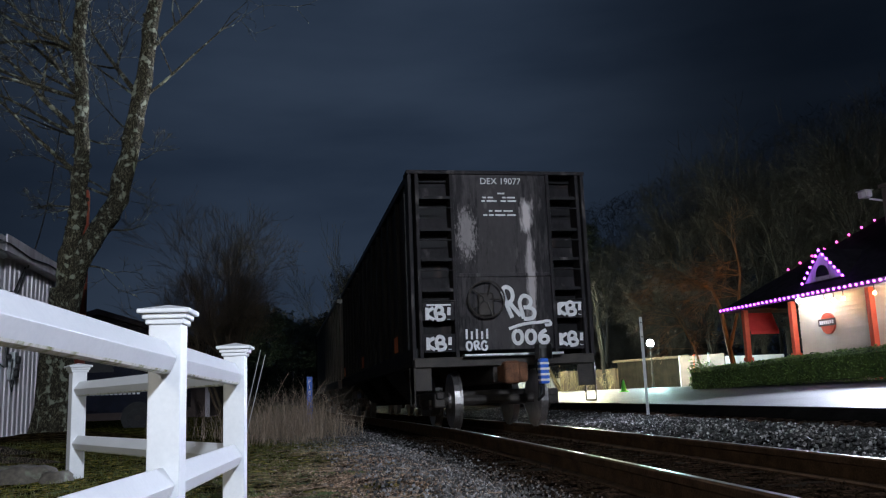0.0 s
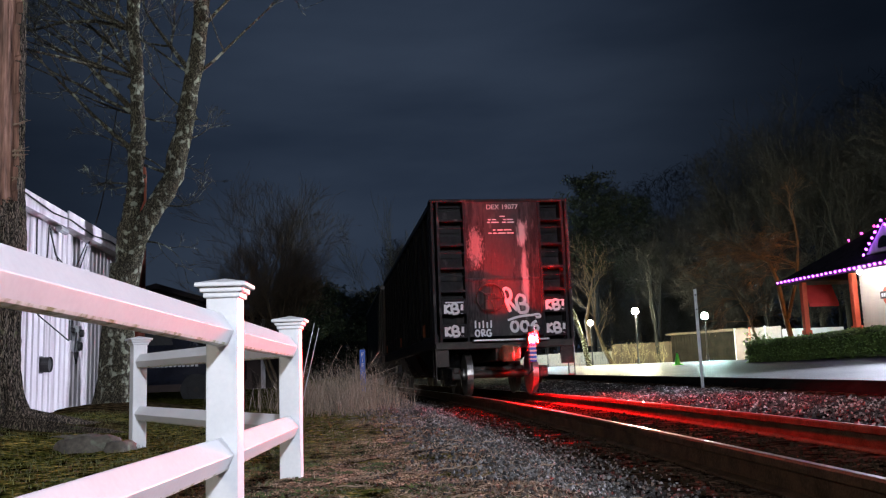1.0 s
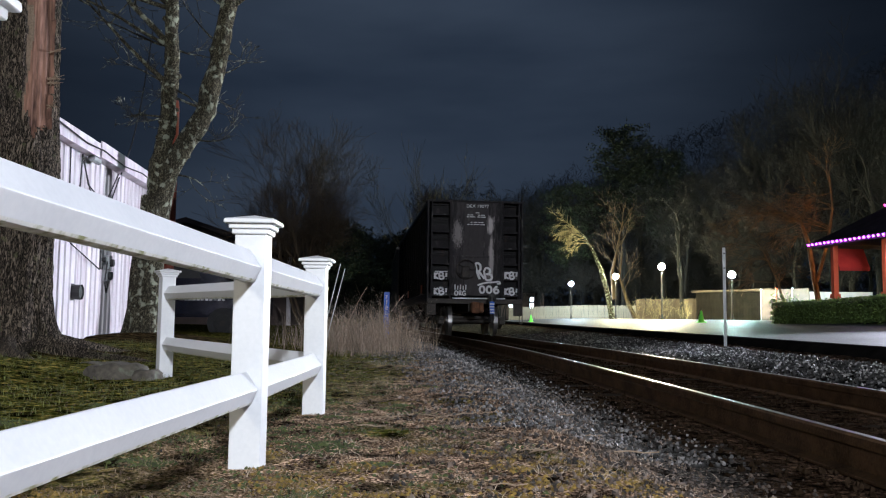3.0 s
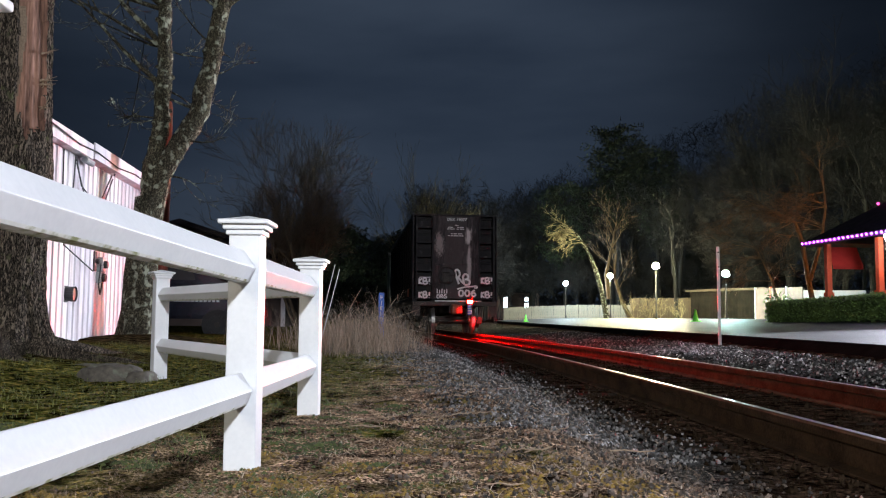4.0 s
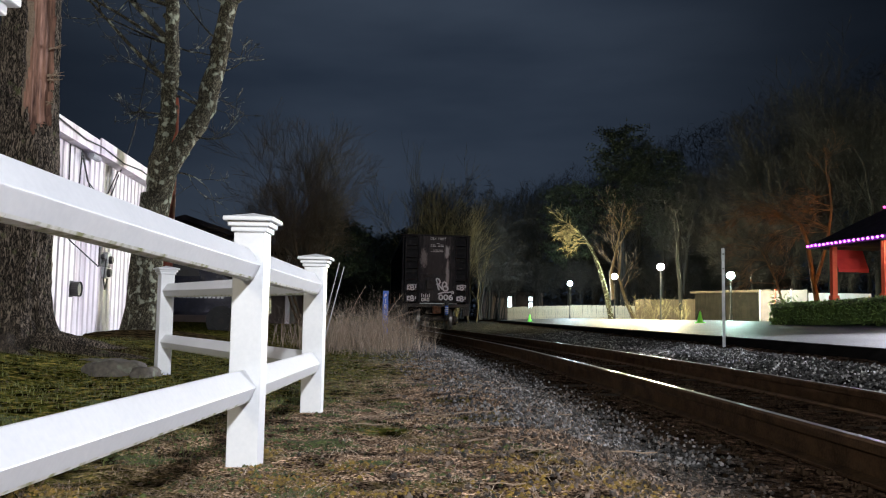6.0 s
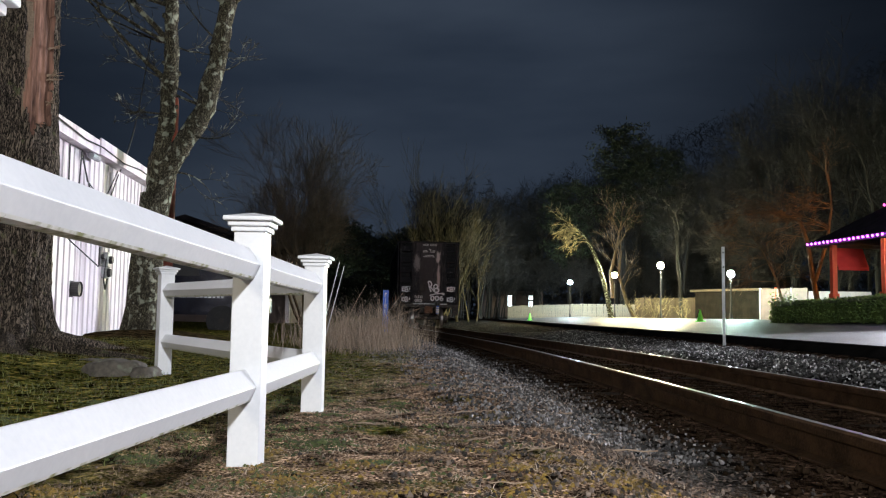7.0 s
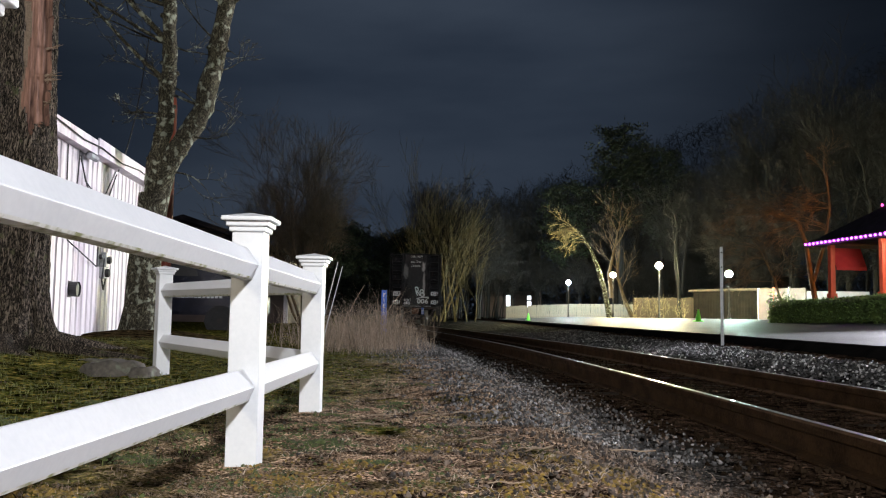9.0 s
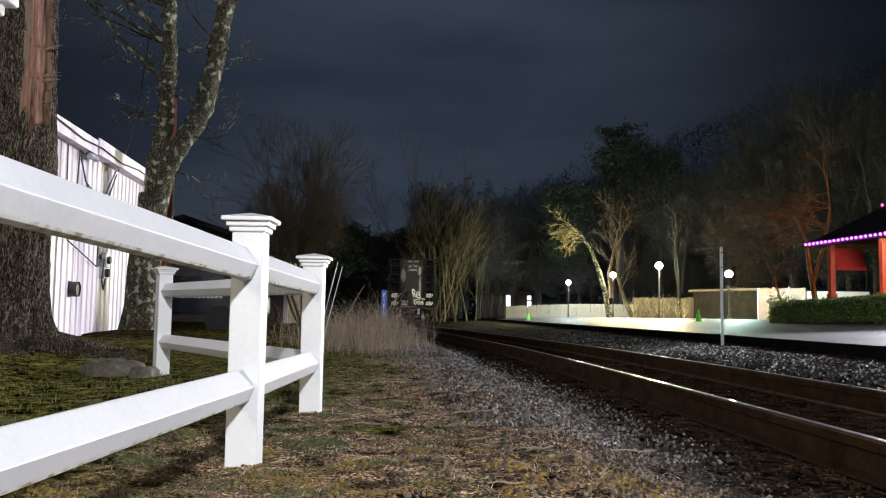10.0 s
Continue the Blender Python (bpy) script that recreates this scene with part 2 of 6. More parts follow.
M_SIDING = mat("white_metal_siding", (0.55, 0.51, 0.54), (0.74, 0.7, 0.73), 1.2, 0.45, 0.0, 0.05, 25, stretch=(1, 2.5, 0.12), spots=((0.42, 0.35, 0.39), 1.8, 0.5, 0.7))
M_ROOFDARK = mat("dark_shingles", (0.008, 0.007, 0.01), (0.024, 0.022, 0.027), 3, 0.95, 0, 0.5, spec=0.08)
M_CREAM = mat("cream_clapboard", (0.5, 0.43, 0.33), (0.62, 0.54, 0.42), 2, 0.6, bump=0.06)
M_REDPAINT = mat("red_orange_paint", (0.5, 0.06, 0.02), (0.62, 0.1, 0.04), 4, 0.5, bump=0.05)
M_REDCLOTH = mat("red_awning_cloth", (0.42, 0.02, 0.02), (0.55, 0.035, 0.03), 4, 0.8, bump=0.1)
M_GALV = mat("galvanised_steel", (0.3, 0.31, 0.32), (0.5, 0.51, 0.52), 8, 0.45, 0.7, 0.1)
M_EDGE = mat("near_black_edge", (0.004, 0.004, 0.004), (0.014, 0.013, 0.012), 3, 0.95, bump=0.4, spec=0.0)
M_ASPHALT = mat("pale_asphalt", (0.026, 0.026, 0.0275), (0.055, 0.055, 0.058), 0.8, 0.6, 0, 0.3, 90, spec=0.03)
M_HEDGE = mat("clipped_hedge_leaves", (0.05, 0.1, 0.022), (0.2, 0.3, 0.065), 3, 0.7, 0, 0.0, 20)
M_BOARD = mat("weathered_fence_boards", (0.11, 0.094, 0.066), (0.27, 0.235, 0.17), 2, 0.85, bump=0.3, stretch=(1, 1, 0.2))
M_DARKBOARD = mat("brown_stained_boards", (0.025, 0.018, 0.011), (0.07, 0.05, 0.03), 2, 0.9, bump=0.3, stretch=(1, 1, 0.2))
M_DARKHOUSE = mat("brown_house_paint", (0.05, 0.035, 0.03), (0.1, 0.07, 0.06), 2, 0.8, bump=0.1)
M_HUT = mat("dark_grey_hut_paint", (0.004, 0.0033, 0.0027), (0.014, 0.012, 0.009), 2, 0.95, bump=0.1, spec=0.05)
M_TRUCK = mat("dark_blue_truck_paint", (0.006, 0.007, 0.012), (0.014, 0.016, 0.028), 2, 0.25, bump=0.0)
M_TYRE = mat("black_rubber", (0.012, 0.012, 0.012), (0.03, 0.03, 0.03), 9, 0.85, bump=0.2)
M_STRAW = mat("dry_straw", (0.13, 0.085, 0.055), (0.36, 0.27, 0.19), 3, 0.9, bump=0.0)
M_PALESTRAW = mat("pale_straw", (0.3, 0.23, 0.17), (0.55, 0.45, 0.36), 3, 0.9, bump=0.0)
M_WEED = mat("dry_brown_weeds", (0.15, 0.112, 0.08), (0.4, 0.315, 0.235), 3, 0.9, bump=0.0)
M_GRASS = mat("thin_green_grass", (0.045, 0.06, 0.014), (0.15, 0.155, 0.045), 3, 0.85, bump=0.0)
M_MOSS = mat("yellow_moss", (0.09, 0.058, 0.012), (0.25, 0.16, 0.03), 12, 0.95, bump=0.5)
M_GREENMOSS = mat("green_moss", (0.02, 0.03, 0.006), (0.085, 0.105, 0.028), 12, 0.95, bump=0.5)
M_LEAF = mat("dead_leaves", (0.04, 0.024, 0.014), (0.16, 0.095, 0.055), 7, 0.85, bump=0.1)
M_GRAVEL = mat("grey_gravel", (0.03, 0.029, 0.028), (0.14, 0.137, 0.133), 1.3, 0.7, 0, 0.3, 40)


def vary(m, lo, hi, power=1.0):
    """Each loose piece of a joined mesh a little darker or lighter than the next."""
    n, l = m.node_tree.nodes, m.node_tree.links
    b = n["Principled BSDF"]
    src = b.inputs["Base Color"].links[0].from_socket
    geo, rng, mul = n.new("ShaderNodeNewGeometry"), n.new("ShaderNodeMapRange"), n.new("ShaderNodeVectorMath")
    rng.inputs["To Min"].default_value, rng.inputs["To Max"].default_value = lo, hi
    mul.operation = "SCALE"
    sq = n.new("ShaderNodeMath")
    sq.operation = "POWER"
    sq.inputs[1].default_value = power
    l.new(geo.outputs["Random Per Island"], sq.inputs[0])
    l.new(sq.outputs[0], rng.inputs["Value"])
    l.new(src, mul.inputs[0])
    l.new(rng.outputs["Result"], mul.inputs["Scale"])
    l.new(mul.outputs["Vector"], b.inputs["Base Color"])


M_BALLAST = mat("pale_grey_ballast", (0.042, 0.04, 0.04), (0.19, 0.182, 0.178), 1.3, 0.7, 0, 0.3, 40)
vary(M_GRAVEL, 0.04, 3.6, 5.0)
vary(M_BALLAST, 0.06, 1.7, 2.4)
for m_ in (M_STRAW, M_WEED, M_GRASS, M_LEAF, M_MOSS, M_GREENMOSS, M_HEDGE, M_NEEDLE):
    vary(m_, 0.35, 1.3)
M_DIRTSTONE = mat("dirty_brown_stones", (0.03, 0.02, 0.014), (0.13, 0.1, 0.08), 1.3, 0.85, 0, 0.3, 40)
vary(M_DIRTSTONE, 0.2, 2.2, 2.5)
M_CRIB = mat("oily_brown_stones", (0.006, 0.004, 0.0025), (0.024, 0.016, 0.01), 2, 0.95, 0, 0.3, 40, spec=0.0)
M_ROCK = mat("lichened_rock", (0.024, 0.021, 0.017), (0.1, 0.088, 0.07), 4, 0.9, 0, 0.8, 25, spots=((0.16, 0.18, 0.13), 5, 0.6, 0.7))
M_CABLE = mat("black_cable", (0.012, 0.012, 0.012), (0.03, 0.03, 0.03), 5, 0.6, bump=0)
M_CONE = mat("green_traffic_cone", (0.1, 0.7, 0.05), (0.15, 0.85, 0.08), 5, 0.5, bump=0)


# ---- mesh helpers ----
def link(name, me, material, parent=None, label="", smooth=False):
    if material and not me.materials:
        me.materials.append(material)
    if smooth:
        me.polygons.foreach_set("use_smooth", [True] * len(me.polygons))
    ob = new(name, me)
    if parent:
        ob.parent = parent
    if label:
        ob["label"] = label
    return ob


def part(name, bm, material, parent=None, label="", smooth=False):
    me = bpy.data.meshes.new(name)
    bmesh.ops.recalc_face_normals(bm, faces=bm.faces)
    bm.to_mesh(me)
    bm.free()
    return link(name, me, material, parent, label, smooth)


def box(bm, lo, hi, bevel=0.0, m=None):
    vs = [bm.verts.new((x, y, z)) for z in (lo[2], hi[2]) for y in (lo[1], hi[1]) for x in (lo[0], hi[0])]
    fs = [bm.faces.new([vs[i] for i in f]) for f in ((0, 2, 3, 1), (4, 5, 7, 6), (0, 1, 5, 4), (2, 6, 7, 3), (0, 4, 6, 2), (1, 3, 7, 5))]
    if m:
        for v in vs:
            v.co = m @ v.co
    if bevel:
        edges = list({e for f in fs for e in f.edges})
        bmesh.ops.bevel(bm, geom=edges, offset=bevel, segments=2, profile=0.5, affect="EDGES")
    return bm


def tube(bm, a, b, r0, r1=None, sides=10, caps=True):
    a, b = Vector(a), Vector(b)
    r1 = r0 if r1 is None else r1
    d = (b - a).normalized()
    u = d.orthogonal().normalized()
    v = d.cross(u)
    rings = []
    for c, r in ((a, r0), (b, r1)):
        rings.append([bm.verts.new(c + r * (math.cos(2 * math.pi * k / sides) * u + math.sin(2 * math.pi * k / sides) * v)) for k in range(sides)])
    for k in range(sides):
        bm.faces.new((rings[0][k], rings[0][(k + 1) % sides], rings[1][(k + 1) % sides], rings[1][k]))
    if caps:
        bm.faces.new(rings[0][::-1])
        bm.faces.new(rings[1])
    return bm


def prism(bm, outline, a, b, u, v):
    """An outline in the plane of u and v, swept from a to b."""
    a, b, u, v = Vector(a), Vector(b), Vector(u), Vector(v)
    ra = [bm.verts.new(a + p * u + q * v) for p, q in outline]
    rb = [bm.verts.new(b + p * u + q * v) for p, q in outline]
    k = len(outline)
    for i in range(k):
        bm.faces.new((ra[i], ra[(i + 1) % k], rb[(i + 1) % k], rb[i]))
    bm.faces.new(ra[::-1])
    bm.faces.new(rb)
    return bm


def cable(name, pts, r, material, parent=None, label=""):
    cu = bpy.data.curves.new(name, "CURVE")
    cu.dimensions, cu.bevel_depth, cu.bevel_resolution = "3D", r, 1
    sp = cu.splines.new("POLY")
    sp.points.add(len(pts) - 1)
    for p, q in zip(sp.points, pts):
        p.co = (*q, 1)
    cu.materials.append(material)
    ob = new(name, cu)
    if parent:
        ob.parent = parent
    if label:
        ob["label"] = label
    return ob


def thing(name, label, category, place=(0, 0, 0), rz=0.0, group="", kind=""):
    ob = new(name)
    ob.matrix_world = pose(*place, 0, 0, rz)
    ob.empty_display_size = 0.1
    return tagged(ob, label, category, group, kind)


def text(name, words, size, material, m, parent, label="", depth=0.002, offset=0.0, align="CENTER"):
    cu = bpy.data.curves.new(name, "FONT")
    cu.body, cu.size, cu.align_x, cu.extrude, cu.offset = words, size, align, depth, offset
    cu.materials.append(material)
    ob = new(name, cu)
    ob.parent = parent
    ob.matrix_local = m
    if label:
        ob["label"] = label
    return ob


# ---- the lie of the land ----
def track_x(y):
    c = max(2.0, min(60.0, y))
    s = c / 20
    x = 2.8145 - 0.4273 * s - 1.1603 * s * s + 0.2439 * s ** 3
    slope = (-0.4273 - 2.3206 * s + 0.7317 * s * s) / 20
    return x + slope * (y - c)


def track_slope(y):
    return (track_x(y + 0.05) - track_x(y - 0.05)) / 0.1


def track_z(y):
    """The track falls very slightly into the distance."""
    return -0.004 * max(0.0, min(80.0, y) - 14.0)


def lot_edge(y):
    return 6.2 - 0.022 * max(0.0, min(y, 80.0) - 19)


def lot_z(x, y):
    return 0.19 + min(0.35, 0.045 * max(0.0, x - lot_edge(y)))


def smooth01(a, b, v):
    v = max(0.0, min(1.0, (v - a) / (b - a)))
    return v * v * (3 - 2 * v)


def ground_z(x, y):
    u = x - track_x(y)
    z = 0.0
    if x < -2.4:
        z += 0.14 * smooth01(-2.4, -5.0, x)
    z -= 0.172 * smooth01(-2.3, -1.5, u)
    z += track_z(y) * smooth01(5.5, 2.2, abs(u))
    z += 0.098 * smooth01(1.5, 2.3, u)
    e = lot_edge(y)
    z += 0.08 * smooth01(e - 2.5, e - 0.35, x)
    if x > e - 0.3:
        z = min(z + 0.2 * smooth01(e - 0.3, e + 0.2, x), lot_z(x, y) - 0.08)
    # low mounds round the two tree roots
    for mx, my, h, r in ((-4.7, 9.6, 0.1, 1.5), (-4.9, 14.0, 0.12, 1.6)):
        z += h * max(0.0, 1 - math.hypot(x - mx, y - my) / r) ** 1.5
    near = smooth01(60, 20, math.hypot(x, y))
    z += near * 0.03 * noise.noise(Vector((x * 0.9, y * 0.9, 0))) * smooth01(1.2, 2.2, abs(u))
    z += near * 0.012 * noise.noise(Vector((x * 6, y * 6, 9)))
    if abs(u) > 1.7:
        z += near * 0.018 * noise.noise(Vector((x * 5, y * 5, 3)))
    return z


def ground_material():
    """Moss and thin grass by the fence, trodden dirt and straw, gravel by the track."""
    m = bpy.data.materials.new("trodden_ground")
    m.use_nodes = True
    n, l = m.node_tree.nodes, m.node_tree.links
    b = n["Principled BSDF"]
    b.inputs["Roughness"].default_value = 0.95
    b.inputs["Specular IOR Level"].default_value = 0.0
    at = n.new("ShaderNodeAttribute")
    at.attribute_name = "gravel"
    co = n.new("ShaderNodeTexCoord")

    def tex(scale, detail=7):
        t = n.new("ShaderNodeTexNoise")
        t.inputs["Scale"].default_value, t.inputs["Detail"].default_value = scale, detail
        l.new(co.outputs["Object"], t.inputs["Vector"])
        return t.outputs["Fac"]

    def ramp(fac, stops):
        r = n.new("ShaderNodeValToRGB")
        while len(r.color_ramp.elements) < len(stops):
            r.color_ramp.elements.new(0.5)
        for e, (p, c) in zip(r.color_ramp.elements, stops):
            e.position, e.color = p, (*c, 1)
        l.new(fac, r.inputs["Fac"])
        return r.outputs["Color"]

    def mix(f, a, c):
        x = n.new("ShaderNodeMix")
        x.data_type = "RGBA"
        for s, v in (("Factor", f), ("A", a), ("B", c)):
            l.new(v, x.inputs[s])
        return x.outputs["Result"]

    dirt = ramp(tex(85, 10), ((0.38, (0.014, 0.0085, 0.0055)), (0.5, (0.14, 0.09, 0.058)), (0.64, (0.54, 0.39, 0.28))))
    green = ramp(tex(22, 10), ((0.36, (0.012, 0.014, 0.003)), (0.52, (0.055, 0.058, 0.012)), (0.68, (0.19, 0.14, 0.04))))
    stone = ramp(tex(45), ((0.32, (0.008, 0.0075, 0.007)), (0.55, (0.035, 0.033, 0.031)), (0.72, (0.14, 0.135, 0.13))))
    patch = ramp(tex(1.7, 4), ((0.53, (0, 0, 0)), (0.66, (1, 1, 1))))
    at3 = n.new("ShaderNodeAttribute")
    at3.attribute_name = "lawn"
    most = n.new("ShaderNodeMath")
    most.operation = "MAXIMUM"
    l.new(patch, most.inputs[0])
    l.new(at3.outputs["Fac"], most.inputs[1])
    patch = most.outputs[0]
    # same dark brown on track bed, round the tree roots, along the lot edge
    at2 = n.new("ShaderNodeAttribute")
    at2.attribute_name = "dark_ground"
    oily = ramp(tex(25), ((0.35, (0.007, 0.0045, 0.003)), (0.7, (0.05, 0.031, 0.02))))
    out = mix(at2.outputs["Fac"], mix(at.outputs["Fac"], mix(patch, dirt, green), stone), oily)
    clump = n.new("ShaderNodeMapRange")
    for key, value in (("From Min", 0.36), ("From Max", 0.64), ("To Min", 0.12), ("To Max", 2.0)):
        clump.inputs[key].default_value = value
    l.new(tex(7.5, 6), clump.inputs["Value"])
    scl = n.new("ShaderNodeVectorMath")
    scl.operation = "SCALE"
    l.new(out, scl.inputs[0])
    l.new(clump.outputs["Result"], scl.inputs["Scale"])
    l.new(scl.outputs["Vector"], b.inputs["Base Color"])
    bn = n.new("ShaderNodeBump")
    bn.inputs["Strength"].default_value, bn.inputs["Distance"].default_value = 1.0, 0.05
    l.new(tex(30, 9), bn.inputs["Height"])
    l.new(bn.outputs["Normal"], b.inputs["Normal"])
    return m


def build_ground():
    xs = np.concatenate([[-3000, -600, -150, -60, -30, -18], np.arange(-12, -3, 0.3), np.arange(-3, 8, 0.09), np.arange(8, 24, 0.5), [26, 30, 40, 60, 150, 600, 3000]])
    ys = np.concatenate([[-3000, -500, -100, -30, -12, -5], np.arange(-3, 1, 0.3), np.arange(1, 12, 0.09), np.arange(12, 30, 0.25), np.arange(30, 90, 1.0), [95, 110, 150, 220, 400, 900, 4500]])
    verts = [(x, y, ground_z(x, y)) for y in ys for x in xs]
    nx = len(xs)
    faces = [(j * nx + i, j * nx + i + 1, (j + 1) * nx + i + 1, (j + 1) * nx + i) for j in range(len(ys) - 1) for i in range(nx - 1)]
    me = bpy.data.meshes.new("ground")
    me.from_pydata(verts, [], faces)
    a = me.attributes.new("gravel", "FLOAT", "POINT")
    vals, dark_ground = [], []
    for x, y, z in verts:
        u = x - track_x(y)
        w = 0.45 * noise.noise(Vector((x * 1.1, y * 0.8, 7)))
        far = -1.8 - 1.4 * smooth01(4, 18, y)
        vals.append(smooth01(far - 0.35 + w, far + 0.3 + w, u))
        # darker ground round the two tree roots
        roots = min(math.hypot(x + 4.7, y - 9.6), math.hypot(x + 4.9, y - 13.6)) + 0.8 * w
        dark_ground.append(max(0.85 * smooth01(1.9, 1.0, roots), smooth01(1.6 + w, 1.05 + w, abs(u)), 0.9 * smooth01(lot_edge(y) - 1.0 + w, lot_edge(y) - 0.6 + w, x)))
    a.data.foreach_set("value", vals)
    a = me.attributes.new("lawn", "FLOAT", "POINT")
    a.data.foreach_set("value", [smooth01(-0.5, -1.6, x - 0.6 * smooth01(4, 7, y) + 0.5 * noise.noise(Vector((x, y, 2)))) for x, y, z in verts])
    a = me.attributes.new("dark_ground", "FLOAT", "POINT")
    a.data.foreach_set("value", dark_ground)
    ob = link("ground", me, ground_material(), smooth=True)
    tagged(ob, "mossy trodden dirt ground turning to grey gravel by the track", "ground", kind="structure")


build_ground()


def build_lot():
    ys = [-40, -10, 0, 5, 10, 14, 17, 19, 22, 25, 28, 31, 34, 38, 44, 50, 60, 70, 82]
    bm = bmesh.new()
    rows = []
    for y in ys:
        e = lot_edge(y)
        row = [bm.verts.new((e + 0.02, y, lot_z(e, y)))]
        row += [bm.verts.new((e + d, y, lot_z(e + d, y))) for d in (2, 4, 6, 8, 10, 20, 45)]
        rows.append(row)
    for r, q in zip(rows, rows[1:]):
        for i in range(len(r) - 1):
            bm.faces.new((r[i], r[i + 1], q[i + 1], q[i]))
    # edge strip, far darker in colour than the lot surface
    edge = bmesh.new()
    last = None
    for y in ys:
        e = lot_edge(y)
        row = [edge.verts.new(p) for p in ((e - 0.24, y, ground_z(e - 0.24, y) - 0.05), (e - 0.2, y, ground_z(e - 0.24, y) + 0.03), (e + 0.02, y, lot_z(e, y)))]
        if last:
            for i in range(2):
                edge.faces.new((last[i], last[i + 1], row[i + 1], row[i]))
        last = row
    tagged(part("road_edge", edge, M_EDGE), "near-black edge strip of the parking lot", "road edge", kind="structure")
    tagged(part("road", bm, M_ASPHALT), "pale worn asphalt parking lot lit by lamps", "parking lot", kind="structure")


build_lot()


# ---- the track ----
def build_track():
    ys = np.concatenate([np.arange(-12, 62, 1.0), np.arange(62, 190, 8.0)])
    # foot, web and head of a rail in section: across, up
    section = [(-0.07, -0.17), (0.07, -0.17), (0.07, -0.158), (0.012, -0.14), (0.012, -0.045), (0.034, -0.035), (0.034, 0.008), (0.024, 0.019), (-0.024, 0.019), (-0.034, 0.008), (-0.034, -0.035), (-0.012, -0.045), (-0.012, -0.14), (-0.07, -0.158)]
    head = [(-0.018, 0.012), (-0.018, 0.021), (0.018, 0.021), (0.018, 0.012)]
    for side in (-1, 1):
        rail = thing("rail", "steel railway rail, brown sides and bright worn top", "rail", group="track rails")
        for name, sec, material in (("web", section, M_RAILSIDE), ("running_surface", head, M_RAILTOP)):
            bm = bmesh.new()
            rings = []
            for y in ys:
                x, s = track_x(y), track_slope(y)
                n = math.hypot(1, s)
                rings.append([bm.verts.new((x + (side * 0.7525 + p) / n, y - (side * 0.7525 + p) * s / n, q + track_z(y))) for p, q in sec])
            k = len(sec)
            for a, b in zip(rings, rings[1:]):
                for i in range(k):
                    bm.faces.new((a[i], a[(i + 1) % k], b[(i + 1) % k], b[i]))
            part(name, bm, material, rail)
    # sleepers
    bm = bmesh.new()
    box(bm, (-1.28, -0.115, -0.3), (1.28, 0.115, -0.172), 0.012)
    me = bpy.data.meshes.new("sleeper")
    bm.to_mesh(me)
    bm.free()
    me.materials.append(M_TIE)
    y = -2.0
    rnd = random.Random(4)
    while y < 75:
        ob = new("sleeper", me)
        ob.matrix_world = pose(track_x(y) + rnd.uniform(-0.03, 0.03), y, track_z(y) + rnd.uniform(-0.016, 0.002), 0, rnd.uniform(-0.6, 0.6), -math.degrees(math.atan(track_slope(y))) + rnd.uniform(-1, 1))
        tagged(ob, "dark creosoted wooden railway sleeper in ballast", "railway sleeper", group="track sleepers")
        y += 0.53


build_track()


def stones(name, label, count, seed, where, smin, smax, material=None):
    """Broken stones as one mesh: where(rnd) gives x and y."""
    rnd = random.Random(seed)
    base = [Vector(p) for p in ((1, 0, 0), (-1, 0, 0), (0, 1, 0), (0, -1, 0), (0, 0, 1), (0, 0, -1))]
    tri = ((0, 2, 4), (2, 1, 4), (1, 3, 4), (3, 0, 4), (2, 0, 5), (1, 2, 5), (3, 1, 5), (0, 3, 5))
    verts, faces = [], []
    for _ in range(count):
        x, y = where(rnd)
        s = rnd.uniform(smin, smax)
        q = Euler((rnd.uniform(0, 6), rnd.uniform(0, 6), rnd.uniform(0, 6))).to_matrix()
        k = len(verts)
        c = Vector((x, y, ground_z(x, y) + 0.3 * s))
        for p in base:
            p = Vector((p.x * rnd.uniform(0.7, 1.2), p.y * rnd.uniform(0.6, 1), p.z * rnd.uniform(0.5, 0.9)))
            verts.append(c + s * (q @ p))
        faces += [(k + a, k + b, k + d) for a, b, d in tri]
    me = bpy.data.meshes.new(name)
    me.from_pydata(verts, [], faces)
    tagged(link(name, me, material or M_GRAVEL), label, "gravel", kind="stuff")


def left_gravel(r):
    y = 4.2 + 19 * r.random() ** 1.25
    far = -1.8 - 1.5 * smooth01(4, 18, y)
    return track_x(y) + r.triangular(far - 0.9, -1.1, 0.6 * far - 0.7), y


def dirty_gravel(r):
    y = 1.9 + 6.5 * r.random() ** 1.2
    return track_x(y) + r.triangular(-3.0, -1.0, -1.8), y


def right_gravel(r):
    y = 4.0 + 30 * r.random() ** 1.3
    return r.uniform(track_x(y) + 1.3, lot_edge(y) - 0.6 - 0.5 * abs(noise.noise(Vector((y * 0.8, 0, 5))))), y


def mid_ballast(r):
    y = 2.5 + 20 * r.random() ** 1.4
    return track_x(y) + r.uniform(-1.4, 1.4), y


def dirt_pebbles(r):
    y = 2.0 + 8 * r.random() ** 1.5
    return r.uniform(-1.5, track_x(y) - 1.8), y


stones("track_ballast", "loose grey broken stones along the track shoulder", 14000, 11, left_gravel, 0.006, 0.02, M_BALLAST)
stones("dirty_ballast", "brown dirty stones trodden into the path edge", 6000, 15, dirty_gravel, 0.004, 0.016, M_DIRTSTONE)
stones("gravel_verge", "coarse grey gravel between track and parking lot", 16000, 12, right_gravel, 0.01, 0.03)
stones("crib_ballast", "oily dark ballast stones between the sleepers", 4000, 13, mid_ballast, 0.012, 0.026, M_CRIB)
stones("dirt_pebbles", "small stones scattered on the trodden dirt", 700, 14, dirt_pebbles, 0.004, 0.012, M_DIRTSTONE)


